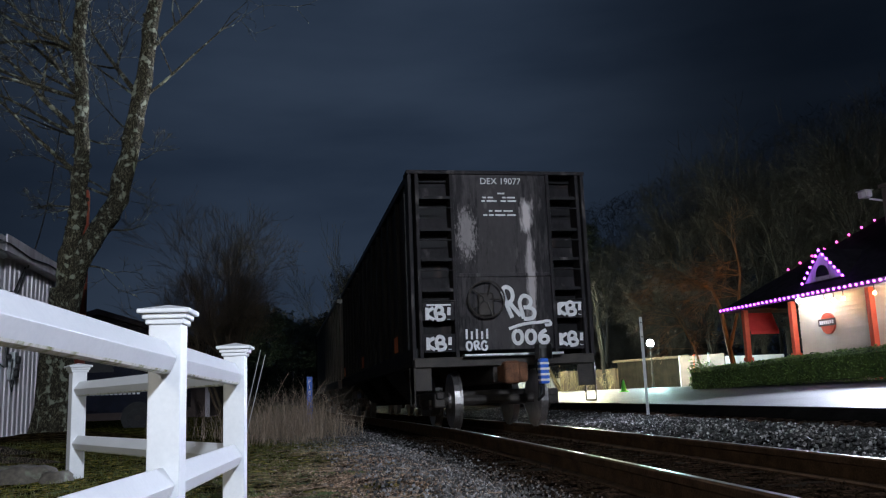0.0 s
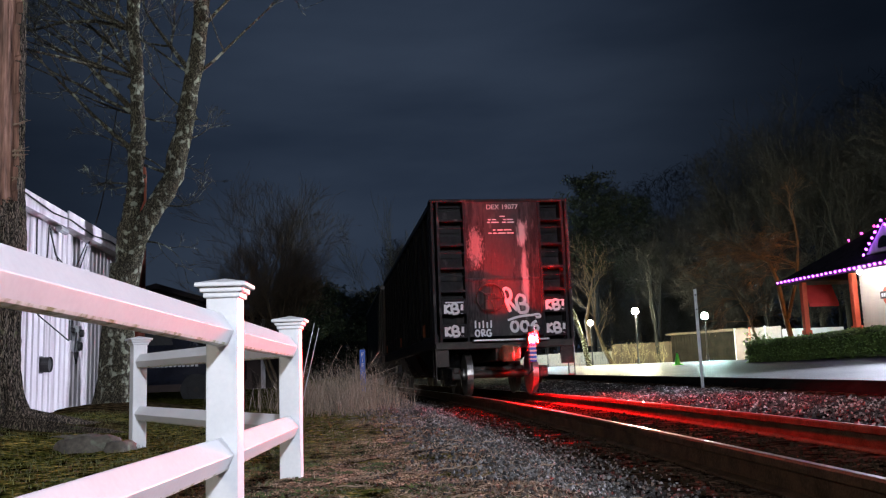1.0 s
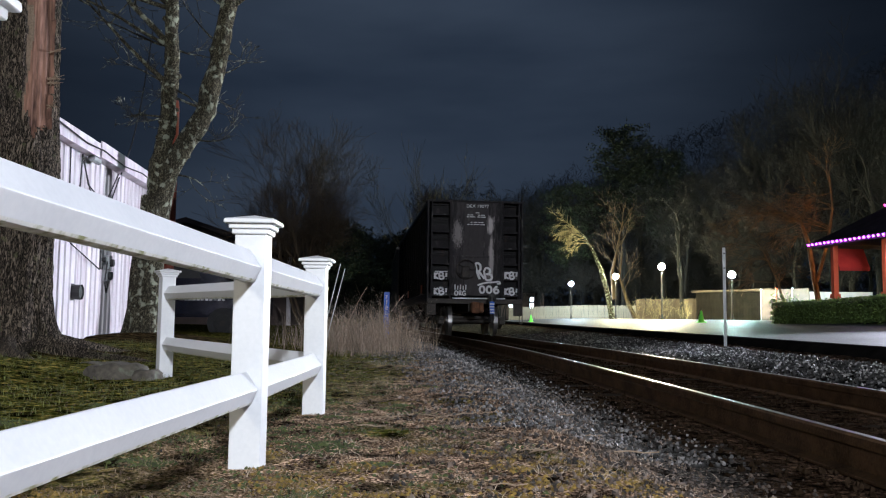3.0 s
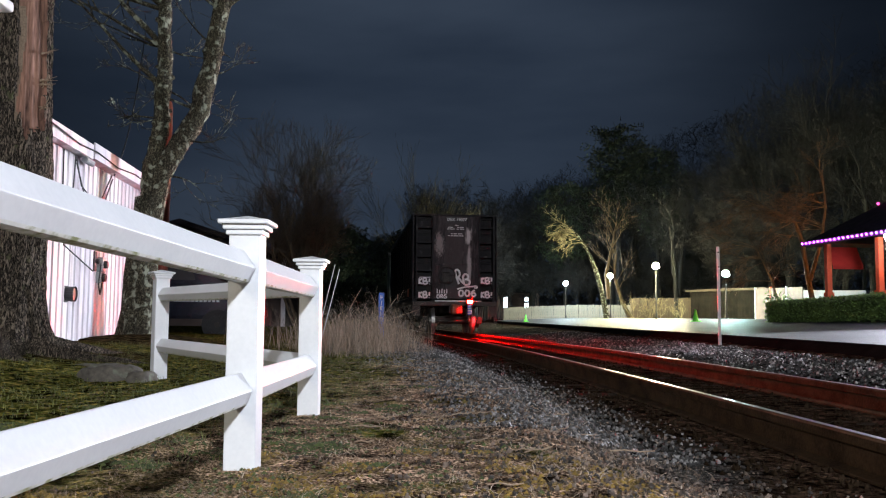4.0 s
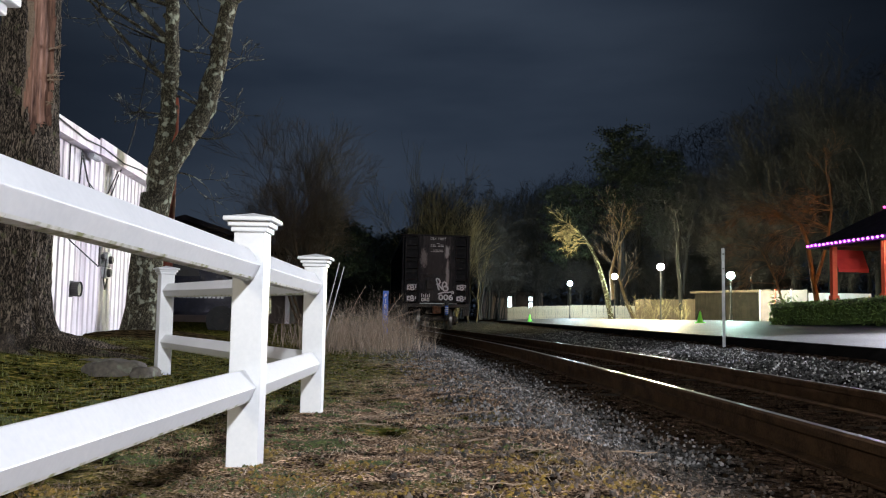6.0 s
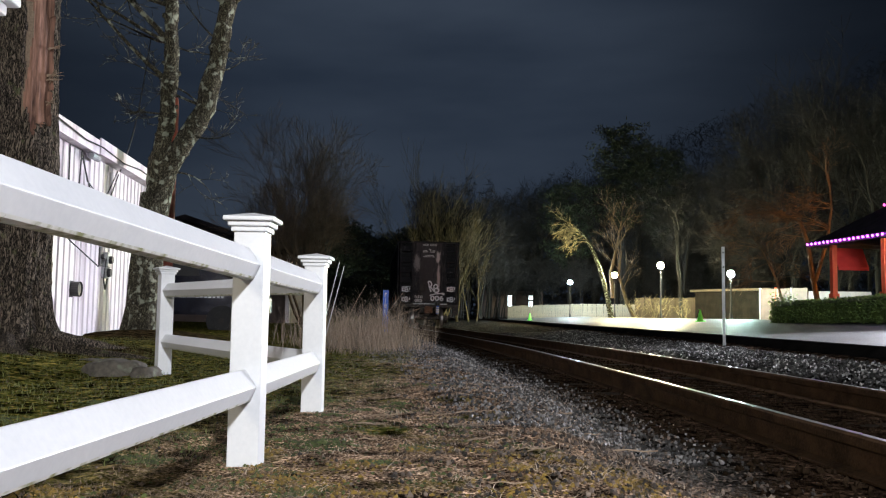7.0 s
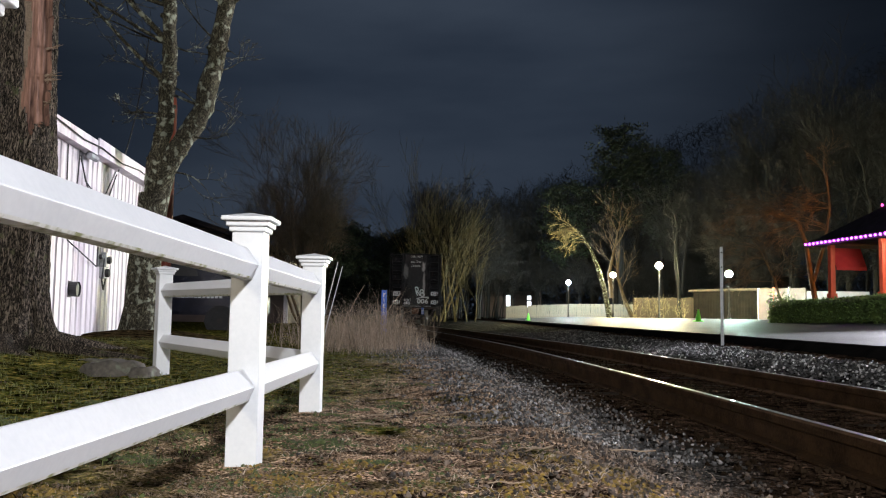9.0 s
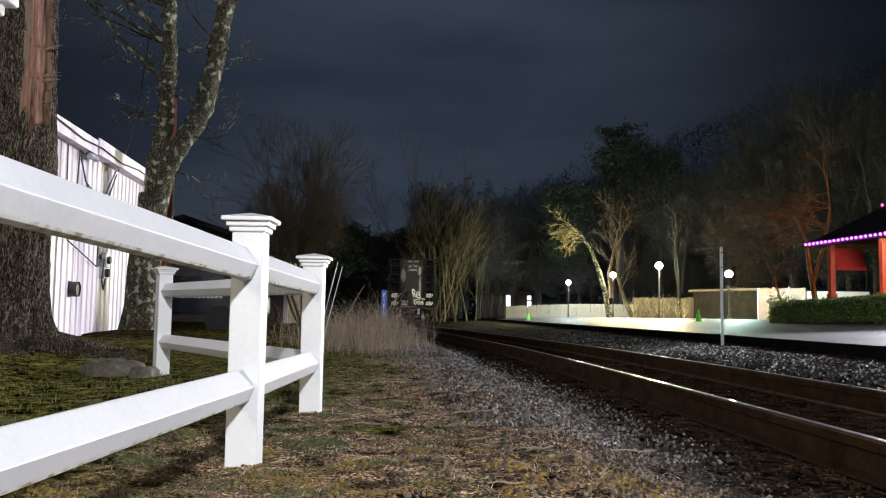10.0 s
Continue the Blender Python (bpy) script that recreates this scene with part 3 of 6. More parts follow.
# ---- the white fence ----
Z_TOP, Z_LOW = (0.75, 0.709, 0.697, 0.705), (0.272, 0.277, 0.27, 0.28)
FENCE_POSTS = [(-0.785, 1.26, 1.062, 2.5), (-0.705, 3.095, 0.9, 0.5), (-0.718, 4.72, 0.868, 0.5), (-2.36, 7.2, 0.915, 33.0)]


def build_fence():
    fence = thing("fence", "white vinyl two-rail fence with capped posts on mossy ground", "fence")
    for x, y, top, rz in FENCE_POSTS:
        m = pose(x, y, ground_z(x, y) - 0.1, 0, 0, rz)
        base = m.translation.z
        bm = bmesh.new()
        box(bm, (-0.056, -0.056, 0), (0.056, 0.056, top - base - 0.05), 0.004)
        post = part("post", bm, M_VINYL, fence)
        post.matrix_local = m
        bm = bmesh.new()
        h = top - base
        for half, lo, hi in ((0.066, h - 0.075, h - 0.055), (0.076, h - 0.056, h - 0.036), (0.091, h - 0.037, h - 0.02)):
            box(bm, (-half, -half, lo), (half, half, hi), 0.005)
        vs = [bm.verts.new((a * 0.09, b * 0.09, h - 0.021)) for a, b in ((-1, -1), (1, -1), (1, 1), (-1, 1))]
        tip = bm.verts.new((0, 0, h))
        for i in range(4):
            bm.faces.new((vs[i], vs[(i + 1) % 4], tip))
        part("cap", bm, M_VINYL, post)
    # a square tube stood on its edge, with softened corners
    half = [(0.004, 0.058), (0.008, 0.053), (0.0452, -0.0025), (0.0455, -0.004), (0.0452, -0.0055), (0.028, -0.047), (0.024, -0.054), (0.006, -0.058)]
    section = half + [(-p, q) for p, q in reversed(half)]
    for k in range(3):
        (ax, ay, _, _), (bx, by, _, _) = FENCE_POSTS[k:k + 2]
        d = Vector((bx - ax, by - ay, 0)).normalized()
        for zs in (Z_TOP, Z_LOW):
            bm = bmesh.new()
            prism(bm, section, Vector((ax, ay, zs[k])) + 0.03 * d, Vector((bx, by, zs[k + 1])) - 0.03 * d, (d.y, -d.x, 0), (0, 0, 1))
            rail = part("fence_rail", bm, M_VINYL, fence)
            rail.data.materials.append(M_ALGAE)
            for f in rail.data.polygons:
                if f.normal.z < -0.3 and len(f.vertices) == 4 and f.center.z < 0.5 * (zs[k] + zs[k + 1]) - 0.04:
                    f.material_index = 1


build_fence()


# ---- the train ----
END_Y = [(0, 13.25), (0.5, 15.53), (1, 17.62), (1.5, 19.85), (2, 21.95), (2.5, 23.95), (4, 29.1), (4.5, 30.95), (5, 32.95), (5.5, 34.8), (7, 40.4), (8, 44.3), (9, 48.3), (10, 52.5)]
CAR = 16.4
GAP = 1.3
SIZE = 0.965  # the cars are a little smaller than drawn up


def end_y(t):
    return float(np.interp(t, [a for a, _ in END_Y], [b for _, b in END_Y]))


def along(y, d):
    """The y of the point d metres further along the track."""
    for _ in range(40):
        y += d / 40 / math.hypot(1, track_slope(y))
    return y


def car_pose(y):
    """A car whose rear end stands at y: it sits on two trucks on the curve."""
    a, b = along(y, 1.9 * SIZE), along(y, (CAR - 1.9) * SIZE)
    pa, pb = Vector((track_x(a), a, 0.02 + track_z(a))), Vector((track_x(b), b, 0.02 + track_z(b)))
    yaw = math.atan2(-(pb.x - pa.x), pb.y - pa.y)
    d = (pb - pa).normalized()
    p = pa - 1.9 * SIZE * d
    return Matrix.Translation(p) @ Matrix.Rotation(yaw, 4, "Z") @ Matrix.Rotation(math.asin(d.z), 4, "X")


def wheelset(parent, y):
    bm = bmesh.new()
    tube(bm, (-0.95, 0, 0), (0.95, 0, 0), 0.075, sides=12)
    ws = part("wheelset", bm, M_IRON, parent)
    ws.location = (0, y, 0.455)
    for s in (-1, 1):
        bm = bmesh.new()
        tube(bm, (s * 0.66, 0, 0), (s * 0.70, 0, 0), 0.485, sides=28)
        tube(bm, (s * 0.70, 0, 0), (s * 0.79, 0, 0), 0.455, 0.452, sides=28)
        tube(bm, (s * 0.79, 0, 0), (s * 0.83, 0, 0), 0.13, sides=14)
        part("wheel", bm, M_WHEEL, ws, smooth=False)
    return ws


def truck(parent, y):
    bm = bmesh.new()
    for s in (-1, 1):
        box(bm, (s * 0.98 - 0.07, y - 1.05, 0.48), (s * 0.98 + 0.07, y + 1.05, 0.6), 0.02)
        box(bm, (s * 0.98 - 0.07, y - 0.5, 0.2), (s * 0.98 + 0.07, y + 0.5, 0.3), 0.02)
        for e in (-1, 1):
            prism(bm, [(0, 0.5), (0, 0.6), (0.55, 0.3), (0.55, 0.2)], (s * 0.98 - 0.06, y + e * 1.0, 0), (s * 0.98 + 0.06, y + e * 1.0, 0), (0, -e, 0), (0, 0, 1))
            box(bm, (s * 0.98 - 0.1, y + e * 0.88 - 0.13, 0.34), (s * 0.98 + 0.1, y + e * 0.88 + 0.13, 0.58), 0.03)
    box(bm, (-1.05, y - 0.2, 0.35), (1.05, y + 0.2, 0.62), 0.03)
    part("truck_frame", bm, M_IRON, parent)
    return [wheelset(parent, y - 0.88), wheelset(parent, y + 0.88)]


def side_slope(bm, y0, y1, top, bottom):
    """A hopper bay: a tapered box below the floor."""
    t = [bm.verts.new(p) for p in ((-1.4, y0, top), (1.4, y0, top), (1.4, y1, top), (-1.4, y1, top))]
    m = 0.5 * (y0 + y1)
    b = [bm.verts.new(p) for p in ((-0.9, m - 0.5, bottom), (0.9, m - 0.5, bottom), (0.9, m + 0.5, bottom), (-0.9, m + 0.5, bottom))]
    for i in range(4):
        bm.faces.new((t[i], t[(i + 1) % 4], b[(i + 1) % 4], b[i]))
    bm.faces.new(b)


def hopper_body(car, material, height, ribs, rear=0.3):
    bm = bmesh.new()
    box(bm, (-1.42, rear, 1.25), (1.42, CAR - rear, height - 0.04), 0.02)
    part("body", bm, material, car)
    bm = bmesh.new()
    for s in (-1, 1):
        box(bm, (s * 1.46 - 0.055, rear - 0.05, height - 0.14), (s * 1.46 + 0.055, CAR - rear, height), 0.015)
    for y in (rear, CAR - rear):
        box(bm, (-1.5, y - 0.06, height - 0.141), (1.5, y + 0.06, height - 0.001), 0.015)
    part("top_rail", bm, material, car)
    bm = bmesh.new()
    for s in (-1, 1):
        box(bm, (s * 1.43 - 0.09, 0.12, 1.02), (s * 1.43 + 0.09, CAR - 0.12, 1.3), 0.015)
    part("side_sill", bm, material, car)
    me = None
    for s in (-1, 1):
        for k in range(ribs):
            y = rear + 0.45 + k * (CAR - 2 * rear - 0.9) / (ribs - 1)
            if me is None:
                bm = bmesh.new()
                box(bm, (-0.075, -0.06, 1.3), (0.075, 0.06, height - 0.14), 0.012)
                me = bpy.data.meshes.new("rib")
                bm.to_mesh(me)
                bm.free()
            ob = link("rib", me, material, car)
            ob.location = (s * 1.42, y, 0)
    bm = bmesh.new()
    n = 3
    span = (CAR - 5.2) / n
    for k in range(n):
        side_slope(bm, 2.6 + k * span, 2.6 + (k + 1) * span - 0.1, 1.26, 0.45)
    part("hopper_chute", bm, material, car)
    bm = bmesh.new()
    box(bm, (-0.2, 0.05, 0.72), (0.2, CAR - 0.05, 1.02), 0.01)
    part("centre_sill", bm, M_IRON, car)


def coupler(car, y, out):
    bm = bmesh.new()
    box(bm, (-0.13, min(y, y + out * 0.55), 0.72), (0.13, max(y, y + out * 0.55), 0.98), 0.03)
    box(bm, (-0.19, min(y + out * 0.5, y + out * 0.78), 0.68), (0.06, max(y + out * 0.5, y + out * 0.78), 1.03), 0.05)
    box(bm, (0.03, min(y + out * 0.5, y + out * 0.72), 0.7), (0.2, max(y + out * 0.5, y + out * 0.72), 1.01), 0.05)
    part("coupler", bm, M_RUST, car, "rusty brown coupler knuckle")


# strokes of the sprayed letters, in a box one wide and one high
ARCS = {
    "K": [[(0, 0), (0.02, 1)], [(0.7, 1), (0.05, 0.5), (0.75, 0)]],
    "B": [[(0, 0), (0.05, 1), (0.5, 1), (0.66, 0.78), (0.45, 0.55), (0.08, 0.52)], [(0.4, 0.53), (0.78, 0.4), (0.74, 0.1), (0.4, 0), (0, 0)]],
    "R": [[(0.25, 0), (0.12, 0.4), (0.05, 0.85)], [(0, 0.8), (0.2, 1), (0.5, 0.98), (0.62, 0.78), (0.45, 0.56), (0.15, 0.48)], [(0.3, 0.5), (0.55, 0.28), (0.82, 0.06)]],
    "!": [[(0.3, 0.36), (0.36, 1)], [(0.28, 0.0), (0.29, 0.05)]],
    "G": [[(0.7, 0.82), (0.4, 1), (0.08, 0.75), (0.05, 0.25), (0.4, 0), (0.7, 0.2), (0.7, 0.45), (0.45, 0.45)]],
    "6": [[(0.6, 1), (0.2, 0.75), (0.06, 0.3), (0.3, 0), (0.65, 0.1), (0.68, 0.42), (0.4, 0.55), (0.1, 0.35)]],
    "~": [[(0, 0), (0.3, 0.65), (0.7, 0.95), (1, 0.75), (0.85, 0.5)]],
    "-": [[(0, 0), (1, 0)]],
    "|": [[(0.2, 0), (0.25, 1)]],
}
ARCS["O"] = ARCS["0"] = [[(0.38 + 0.34 * math.sin(0.7 * k), 0.5 + 0.5 * math.cos(0.7 * k)) for k in range(10)]]


def spray(car, words, x, z, wide, tall, r, y, slant=0.0):
    """Rounded sprayed letters on the car's end, lying almost flat on the steel."""
    for k, c in enumerate(words):
        for line in ARCS[c]:
            cu = bpy.data.curves.new("graffiti", "CURVE")
            cu.dimensions, cu.bevel_depth, cu.bevel_resolution, cu.resolution_u = "3D", r, 2, 4
            sp = cu.splines.new("BEZIER")
            sp.bezier_points.add(len(line) - 1)
            for p, (u, v) in zip(sp.bezier_points, line):
                p.handle_left_type = p.handle_right_type = "AUTO"
                p.co = (x + wide * (k + u) + slant * v, 0, z + tall * v)
            cu.materials.append(M_PAINT)
            ob = new("graffiti", cu)
            ob.parent = car
            ob.matrix_local = Matrix.Translation((0, y, 0)) @ Matrix.Diagonal((1, 0.15, 1, 1))


def build_last_car():
    H = 4.22
    car = thing("hopper_car", "black hopper car with chalky stains and white graffiti", "railway car", group="train cars")
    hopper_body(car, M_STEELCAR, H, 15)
    # the end: a flat middle plate between two bays of steps
    bm = bmesh.new()
    box(bm, (-0.76, -0.02, 1.24), (0.84, 0.3, H - 0.01), 0.01)
    box(bm, (-0.76, -0.05, 2.43), (0.84, -0.02, 2.49), 0.008)
    part("end_plate", bm, M_PLATE, car, "worn black steel end plate with scuffs")
    for x in (-1.49, -1.37, -0.79, 0.87, 1.39, 1.49):
        bm = bmesh.new()
        box(bm, (x - 0.03, -0.05, 1.1), (x + 0.03, 0.3, H - 0.06), 0.008)
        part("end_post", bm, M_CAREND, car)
    bm = bmesh.new()
    box(bm, (-1.54, -0.055, H - 0.06), (1.54, 0.3, H + 0.005), 0.012)
    part("end_cap", bm, M_CAREND, car)
    for lo, hi in ((-1.33, -0.82), (0.9, 1.35)):
        for z, tall in ((3.74, 0.05), (3.2, 0.05), (2.7, 0.05), (2.2, 0.05)):
            bm = bmesh.new()
            prism(bm, [(-0.03, 0), (0.3, 0.0), (0.3, 0.26), (0.27, 0.26), (0.24, 0.05), (-0.03, tall)], (lo, 0, z), (hi, 0, z), (0, 1, 0), (0, 0, 1))
            part("end_shelf", bm, M_CAREND, car)
            bm = bmesh.new()
            tube(bm, (lo - 0.02, -0.07, z - 0.16), (hi + 0.02, -0.07, z - 0.16), 0.011, sides=6)
            part("rung", bm, M_CAREND, car)
        for z in (1.73, 1.22):
            bm = bmesh.new()
            box(bm, (lo, -0.03, z), (hi, 0.0, z + 0.29), 0.006)
            part("step_panel", bm, M_CAREND, car)
    # crossover platform and end sill
    bm = bmesh.new()
    box(bm, (-0.72, -0.24, 1.13), (0.92, -0.04, 1.17), 0.006)
    part("crossover_platform", bm, M_GALV, car, "grey crossover platform")
    bm = bmesh.new()
    box(bm, (-1.5, -0.06, 0.98), (1.5, 0.18, 1.14), 0.015)
    for s in (-1, 1):
        box(bm, (s * 1.36 - 0.14, 0.0, 0.62), (s * 1.36 + 0.14, 0.04, 1.0), 0.006)
        tube(bm, (s * 1.5, -0.02, 0.38), (s * 1.5, -0.02, 1.0), 0.014, sides=6)
        tube(bm, (s * 1.5, 0.45, 0.38), (s * 1.5, 0.45, 1.0), 0.014, sides=6)
        tube(bm, (s * 1.5, -0.02, 0.38), (s * 1.5, 0.45, 0.38), 0.014, sides=6)
    part("end_sill", bm, M_IRON, car)
    # brake wheel with its gear box
    bm = bmesh.new()
    n = 20
    for k in range(n):
        a, b = 2 * math.pi * k / n, 2 * math.pi * (k + 1) / n
        tube(bm, (-0.3 + 0.3 * math.cos(a), -0.14, 2.05 + 0.3 * math.sin(a)), (-0.3 + 0.3 * math.cos(b), -0.14, 2.05 + 0.3 * math.sin(b)), 0.016, sides=6)
    for k in range(5):
        a = 2 * math.pi * k / 5
        tube(bm, (-0.3, -0.14, 2.05), (-0.3 + 0.3 * math.cos(a), -0.14, 2.05 + 0.3 * math.sin(a)), 0.012, sides=5)
    box(bm, (-0.43, -0.12, 1.78), (-0.17, -0.02, 2.16), 0.03)
    tube(bm, (-0.3, -0.15, 2.05), (-0.3, -0.05, 2.05), 0.05, sides=12)
    part("brake_wheel", bm, M_IRON, car)
    up = pose(0, 0, 0, 90, 0, 0)
    text("car_number", "DEX 19077", 0.15, M_STENCIL, Matrix.Translation((0.06, -0.026, 4.0)) @ up, car, offset=0.0)
    for z, spans in ((3.84, ((0.0, 0.12),)), (3.77, ((-0.26, -0.2), (-0.17, -0.08), (0.08, 0.14), (0.16, 0.3))), (3.71, ((-0.28, -0.22), (-0.19, -0.02), (0.05, 0.14), (0.17, 0.32))), (3.54, ((-0.16, -0.1), (-0.06, 0.06), (0.09, 0.25))), (3.47, ((-0.26, -0.19), (-0.16, -0.08), (-0.05, 0.12), (0.15, 0.3)))):
        for a, b in spans:
            bm = bmesh.new()
            box(bm, (a, -0.025, z - 0.013), (b, -0.018, z + 0.013))
            part("stencil_line", bm, M_STENCIL, car)
    for x, z in ((-1.27, 1.74), (-1.27, 1.26), (0.95, 1.78), (0.95, 1.28)):
        spray(car, "KB!", x, z, 0.155, 0.2, 0.029, -0.032)
    for x in (-1.27, 0.95):
        spray(car, "-", x, 1.98, 0.4, 0.02, 0.014, -0.032)
    spray(car, "R", 0.08, 1.75, 0.27, 0.5, 0.036, -0.022, -0.1)
    spray(car, "B", 0.34, 1.73, 0.24, 0.36, 0.034, -0.022, -0.03)
    spray(car, "~", 0.08, 1.57, 0.72, 0.1, 0.026, -0.022)
    spray(car, "006", 0.14, 1.33, 0.22, 0.21, 0.032, -0.022)
    spray(car, "ORG", -0.64, 1.24, 0.125, 0.14, 0.018, -0.022)
    # a name that is not copied: upright strokes of its size
    for k in range(5):
        spray(car, "|", -0.64 + 0.085 * k, 1.42 - 0.006 * (k % 2), 0.05, 0.16 - 0.03 * (k % 2), 0.018, -0.022)
    for y in (1.7, 8.2, 14.6):
        bm = bmesh.new()
        box(bm, (-1.525, y, 1.34), (-1.515, y + 0.45, 1.62), 0.003)
        part("reflector", bm, M_ORANGE, car, "orange reflector plate")
    sets = truck(car, 1.65) + truck(car, CAR - 1.65)
    coupler(car, 0.1, -1)
    coupler(car, CAR - 0.1, 1)
    # air hose
    pts = [(0.42, -0.25, 0.98), (0.44, -0.4, 0.8), (0.4, -0.5, 0.55), (0.36, -0.55, 0.42), (0.42, -0.62, 0.5), (0.4, -0.66, 0.9)]
    cable("air_hose", pts, 0.028, M_BLACK, car)
    # marker at the end of the train: mast, globe and an added shutter that makes it blink
    bm = bmesh.new()
    box(bm, (0.36, -0.72, 0.66), (0.5, -0.58, 1.05), 0.02)
    tube(bm, (0.43, -0.65, 1.02), (0.43, -0.65, 1.07), 0.03, sides=8)
    marker = part("marker_unit", bm, M_BLUE, car, "blue and white end-of-train marker unit")
    bm = bmesh.new()
    for k in range(4):
        box(bm, (0.355, -0.725, 0.7 + k * 0.085), (0.505, -0.575, 0.735 + k * 0.085), 0.004)
    part("stripe", bm, M_STENCIL, marker)
    bm = bmesh.new()
    bmesh.ops.create_icosphere(bm, subdivisions=2, radius=0.065, matrix=Matrix.Translation((0.43, -0.65, 1.13)))
    part("globe", bm, M_RED_GLOW, marker, "red flashing globe")
    # shield and hoods added to block red light towards car end and shed
    bm = bmesh.new()
    box(bm, (0.33, -0.575, 1.05), (0.53, -0.567, 1.27), 0.002)
    part("back_shield", bm, M_BLACK, marker)
    for k in (-1, 1):
        bm = bmesh.new()
        box(bm, (0.43 + k * 0.1 - 0.004, -0.82, 1.04), (0.43 + k * 0.1 + 0.004, -0.575, 1.27), 0.002)
        part("hood", bm, M_BLACK, marker)
    bm = bmesh.new()
    tube(bm, (0, 0, -0.072), (0, 0, 0.072), 0.072, sides=20)
    shutter = part("shutter", bm, M_BLACK, marker)
    shutter.location = (0.43, -0.65, 1.13)
    return car, sets, shutter


def build_covered_car(colour, height, label):
    car = thing("hopper_car", label, "railway car", group="train cars")
    hopper_body(car, colour, height, 11)
    truck(car, 1.65)
    truck(car, CAR - 1.65)
    coupler(car, 0.1, -1)
    coupler(car, CAR - 0.1, 1)
    bm = bmesh.new()
    for s in (-1, 1):
        for x in (0.95, 1.4):
            tube(bm, (s * x, 0.15, 1.0), (s * x, 0.15, height - 0.1), 0.02, sides=6)
        for k in range(8):
            tube(bm, (s * 0.95, 0.15, 1.2 + k * 0.38), (s * 1.4, 0.15, 1.2 + k * 0.38), 0.014, sides=6)
    part("ladder", bm, colour, car)
    return car


LAST_CAR, WHEELSETS, SHUTTER = build_last_car()
CARS = [LAST_CAR]
CARS.append(build_covered_car(M_CARGREY, 4.25, "pale grey ribbed hopper car coupled in the train"))
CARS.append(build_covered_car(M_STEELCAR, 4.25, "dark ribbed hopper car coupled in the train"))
for m_ in range(3):
    CARS.append(copy_thing(CARS[2 if m_ != 1 else 1], pose(0, 0, 0)))


FLASHES = [(0.98, 1.27), (2.48, 2.78), (4.013, 4.27), (5.54, 5.8), (7.06, 7.3), (8.57, 8.83)]


for car_ in CARS:
    car_.scale = (SIZE, SIZE, SIZE)


def motions():
    times = [0.5 * k for k in range(21)]
    for n, car in enumerate(CARS):
        rows = []
        for t in times:
            y = end_y(t)
            if n:
                y = along(y, n * (CAR + GAP) * SIZE)
            rows.append((t, car_pose(y)))
        walk(car, rows)
    for ws in WHEELSETS:
        base, rows, step = Vector(ws.location), [], 0.125
        for k in range(81):
            roll = (end_y(k * step) - end_y(0)) / (0.455 * SIZE)
            rows.append((k * step, Matrix.Translation(base) @ Matrix.Rotation(-roll, 4, "X")))
        walk(ws, rows)
    base = Vector(SHUTTER.location)
    rows = [(0, Matrix.Translation(base))]
    for on, off in FLASHES:
        for t, up in ((on - 0.035, 0), (on + 0.035, 0.19), (off - 0.035, 0.19), (off + 0.035, 0)):
            rows.append((t, Matrix.Translation(base + Vector((0, 0, up)))))
    rows.append((10, Matrix.Translation(base)))
    walk(SHUTTER, rows)


# ---- trees ----
def tube_line(V, F, pts, radii, sides, rnd=None, rough=0.0):
    """A bent tapering tube through pts, added to the lists V and F."""
    start = len(V)
    for i, (p, r) in enumerate(zip(pts, radii)):
        d = (pts[min(i + 1, len(pts) - 1)] - pts[max(i - 1, 0)]).normalized()
        u = d.cross(Vector((0.31, 0.95, 0.05))).normalized()
        v = d.cross(u)
        for k in range(sides):
            a = 2 * math.pi * k / sides
            q = r * (1 + (rough * noise.noise(Vector((3 * math.cos(a) + p.x, 3 * math.sin(a) + p.y, 2.2 * p.z))) if rough else 0))
            V.append(p + q * (math.cos(a) * u + math.sin(a) * v))
    for i in range(len(pts) - 1):
        for k in range(sides):
            a, b = start + i * sides + k, start + i * sides + (k + 1) % sides
            F.append((a, b, b + sides, a + sides))
    F.append(tuple(start + (len(pts) - 1) * sides + k for k in range(sides)))


def branch(V, F, rnd, p, d, length, r, level, thin, kids, droop=0.0, wander=0.22):
    n = 5 if level > 1 else 3
    pts, radii, q = [p], [r], d.normalized()
    for k in range(n):
        q = (q + Vector((rnd.gauss(0, wander), rnd.gauss(0, wander), rnd.gauss(0.04 - droop, wander * 0.7)))).normalized()
        pts.append(pts[-1] + q * length / n)
        radii.append(max(thin, r * (1 - 0.75 * (k + 1) / n)))
    tube_line(V, F, pts, radii, 6 if level > 2 else (4 if level > 1 else 3))
    if level > 0:
        for _ in range(kids):
            f = rnd.uniform(0.3, 1.0) * n
            i = min(int(f), n - 1)
            at = pts[i].lerp(pts[i + 1], f - i)
            side = Vector((rnd.gauss(0, 1), rnd.gauss(0, 1), rnd.gauss(0.25 - droop * 2, 0.6))).normalized()
            branch(V, F, rnd, at, (q * 0.75 + side * 0.8), length * rnd.uniform(0.45, 0.7), max(thin, radii[i] * 0.6), level - 1, thin, kids, droop, wander)


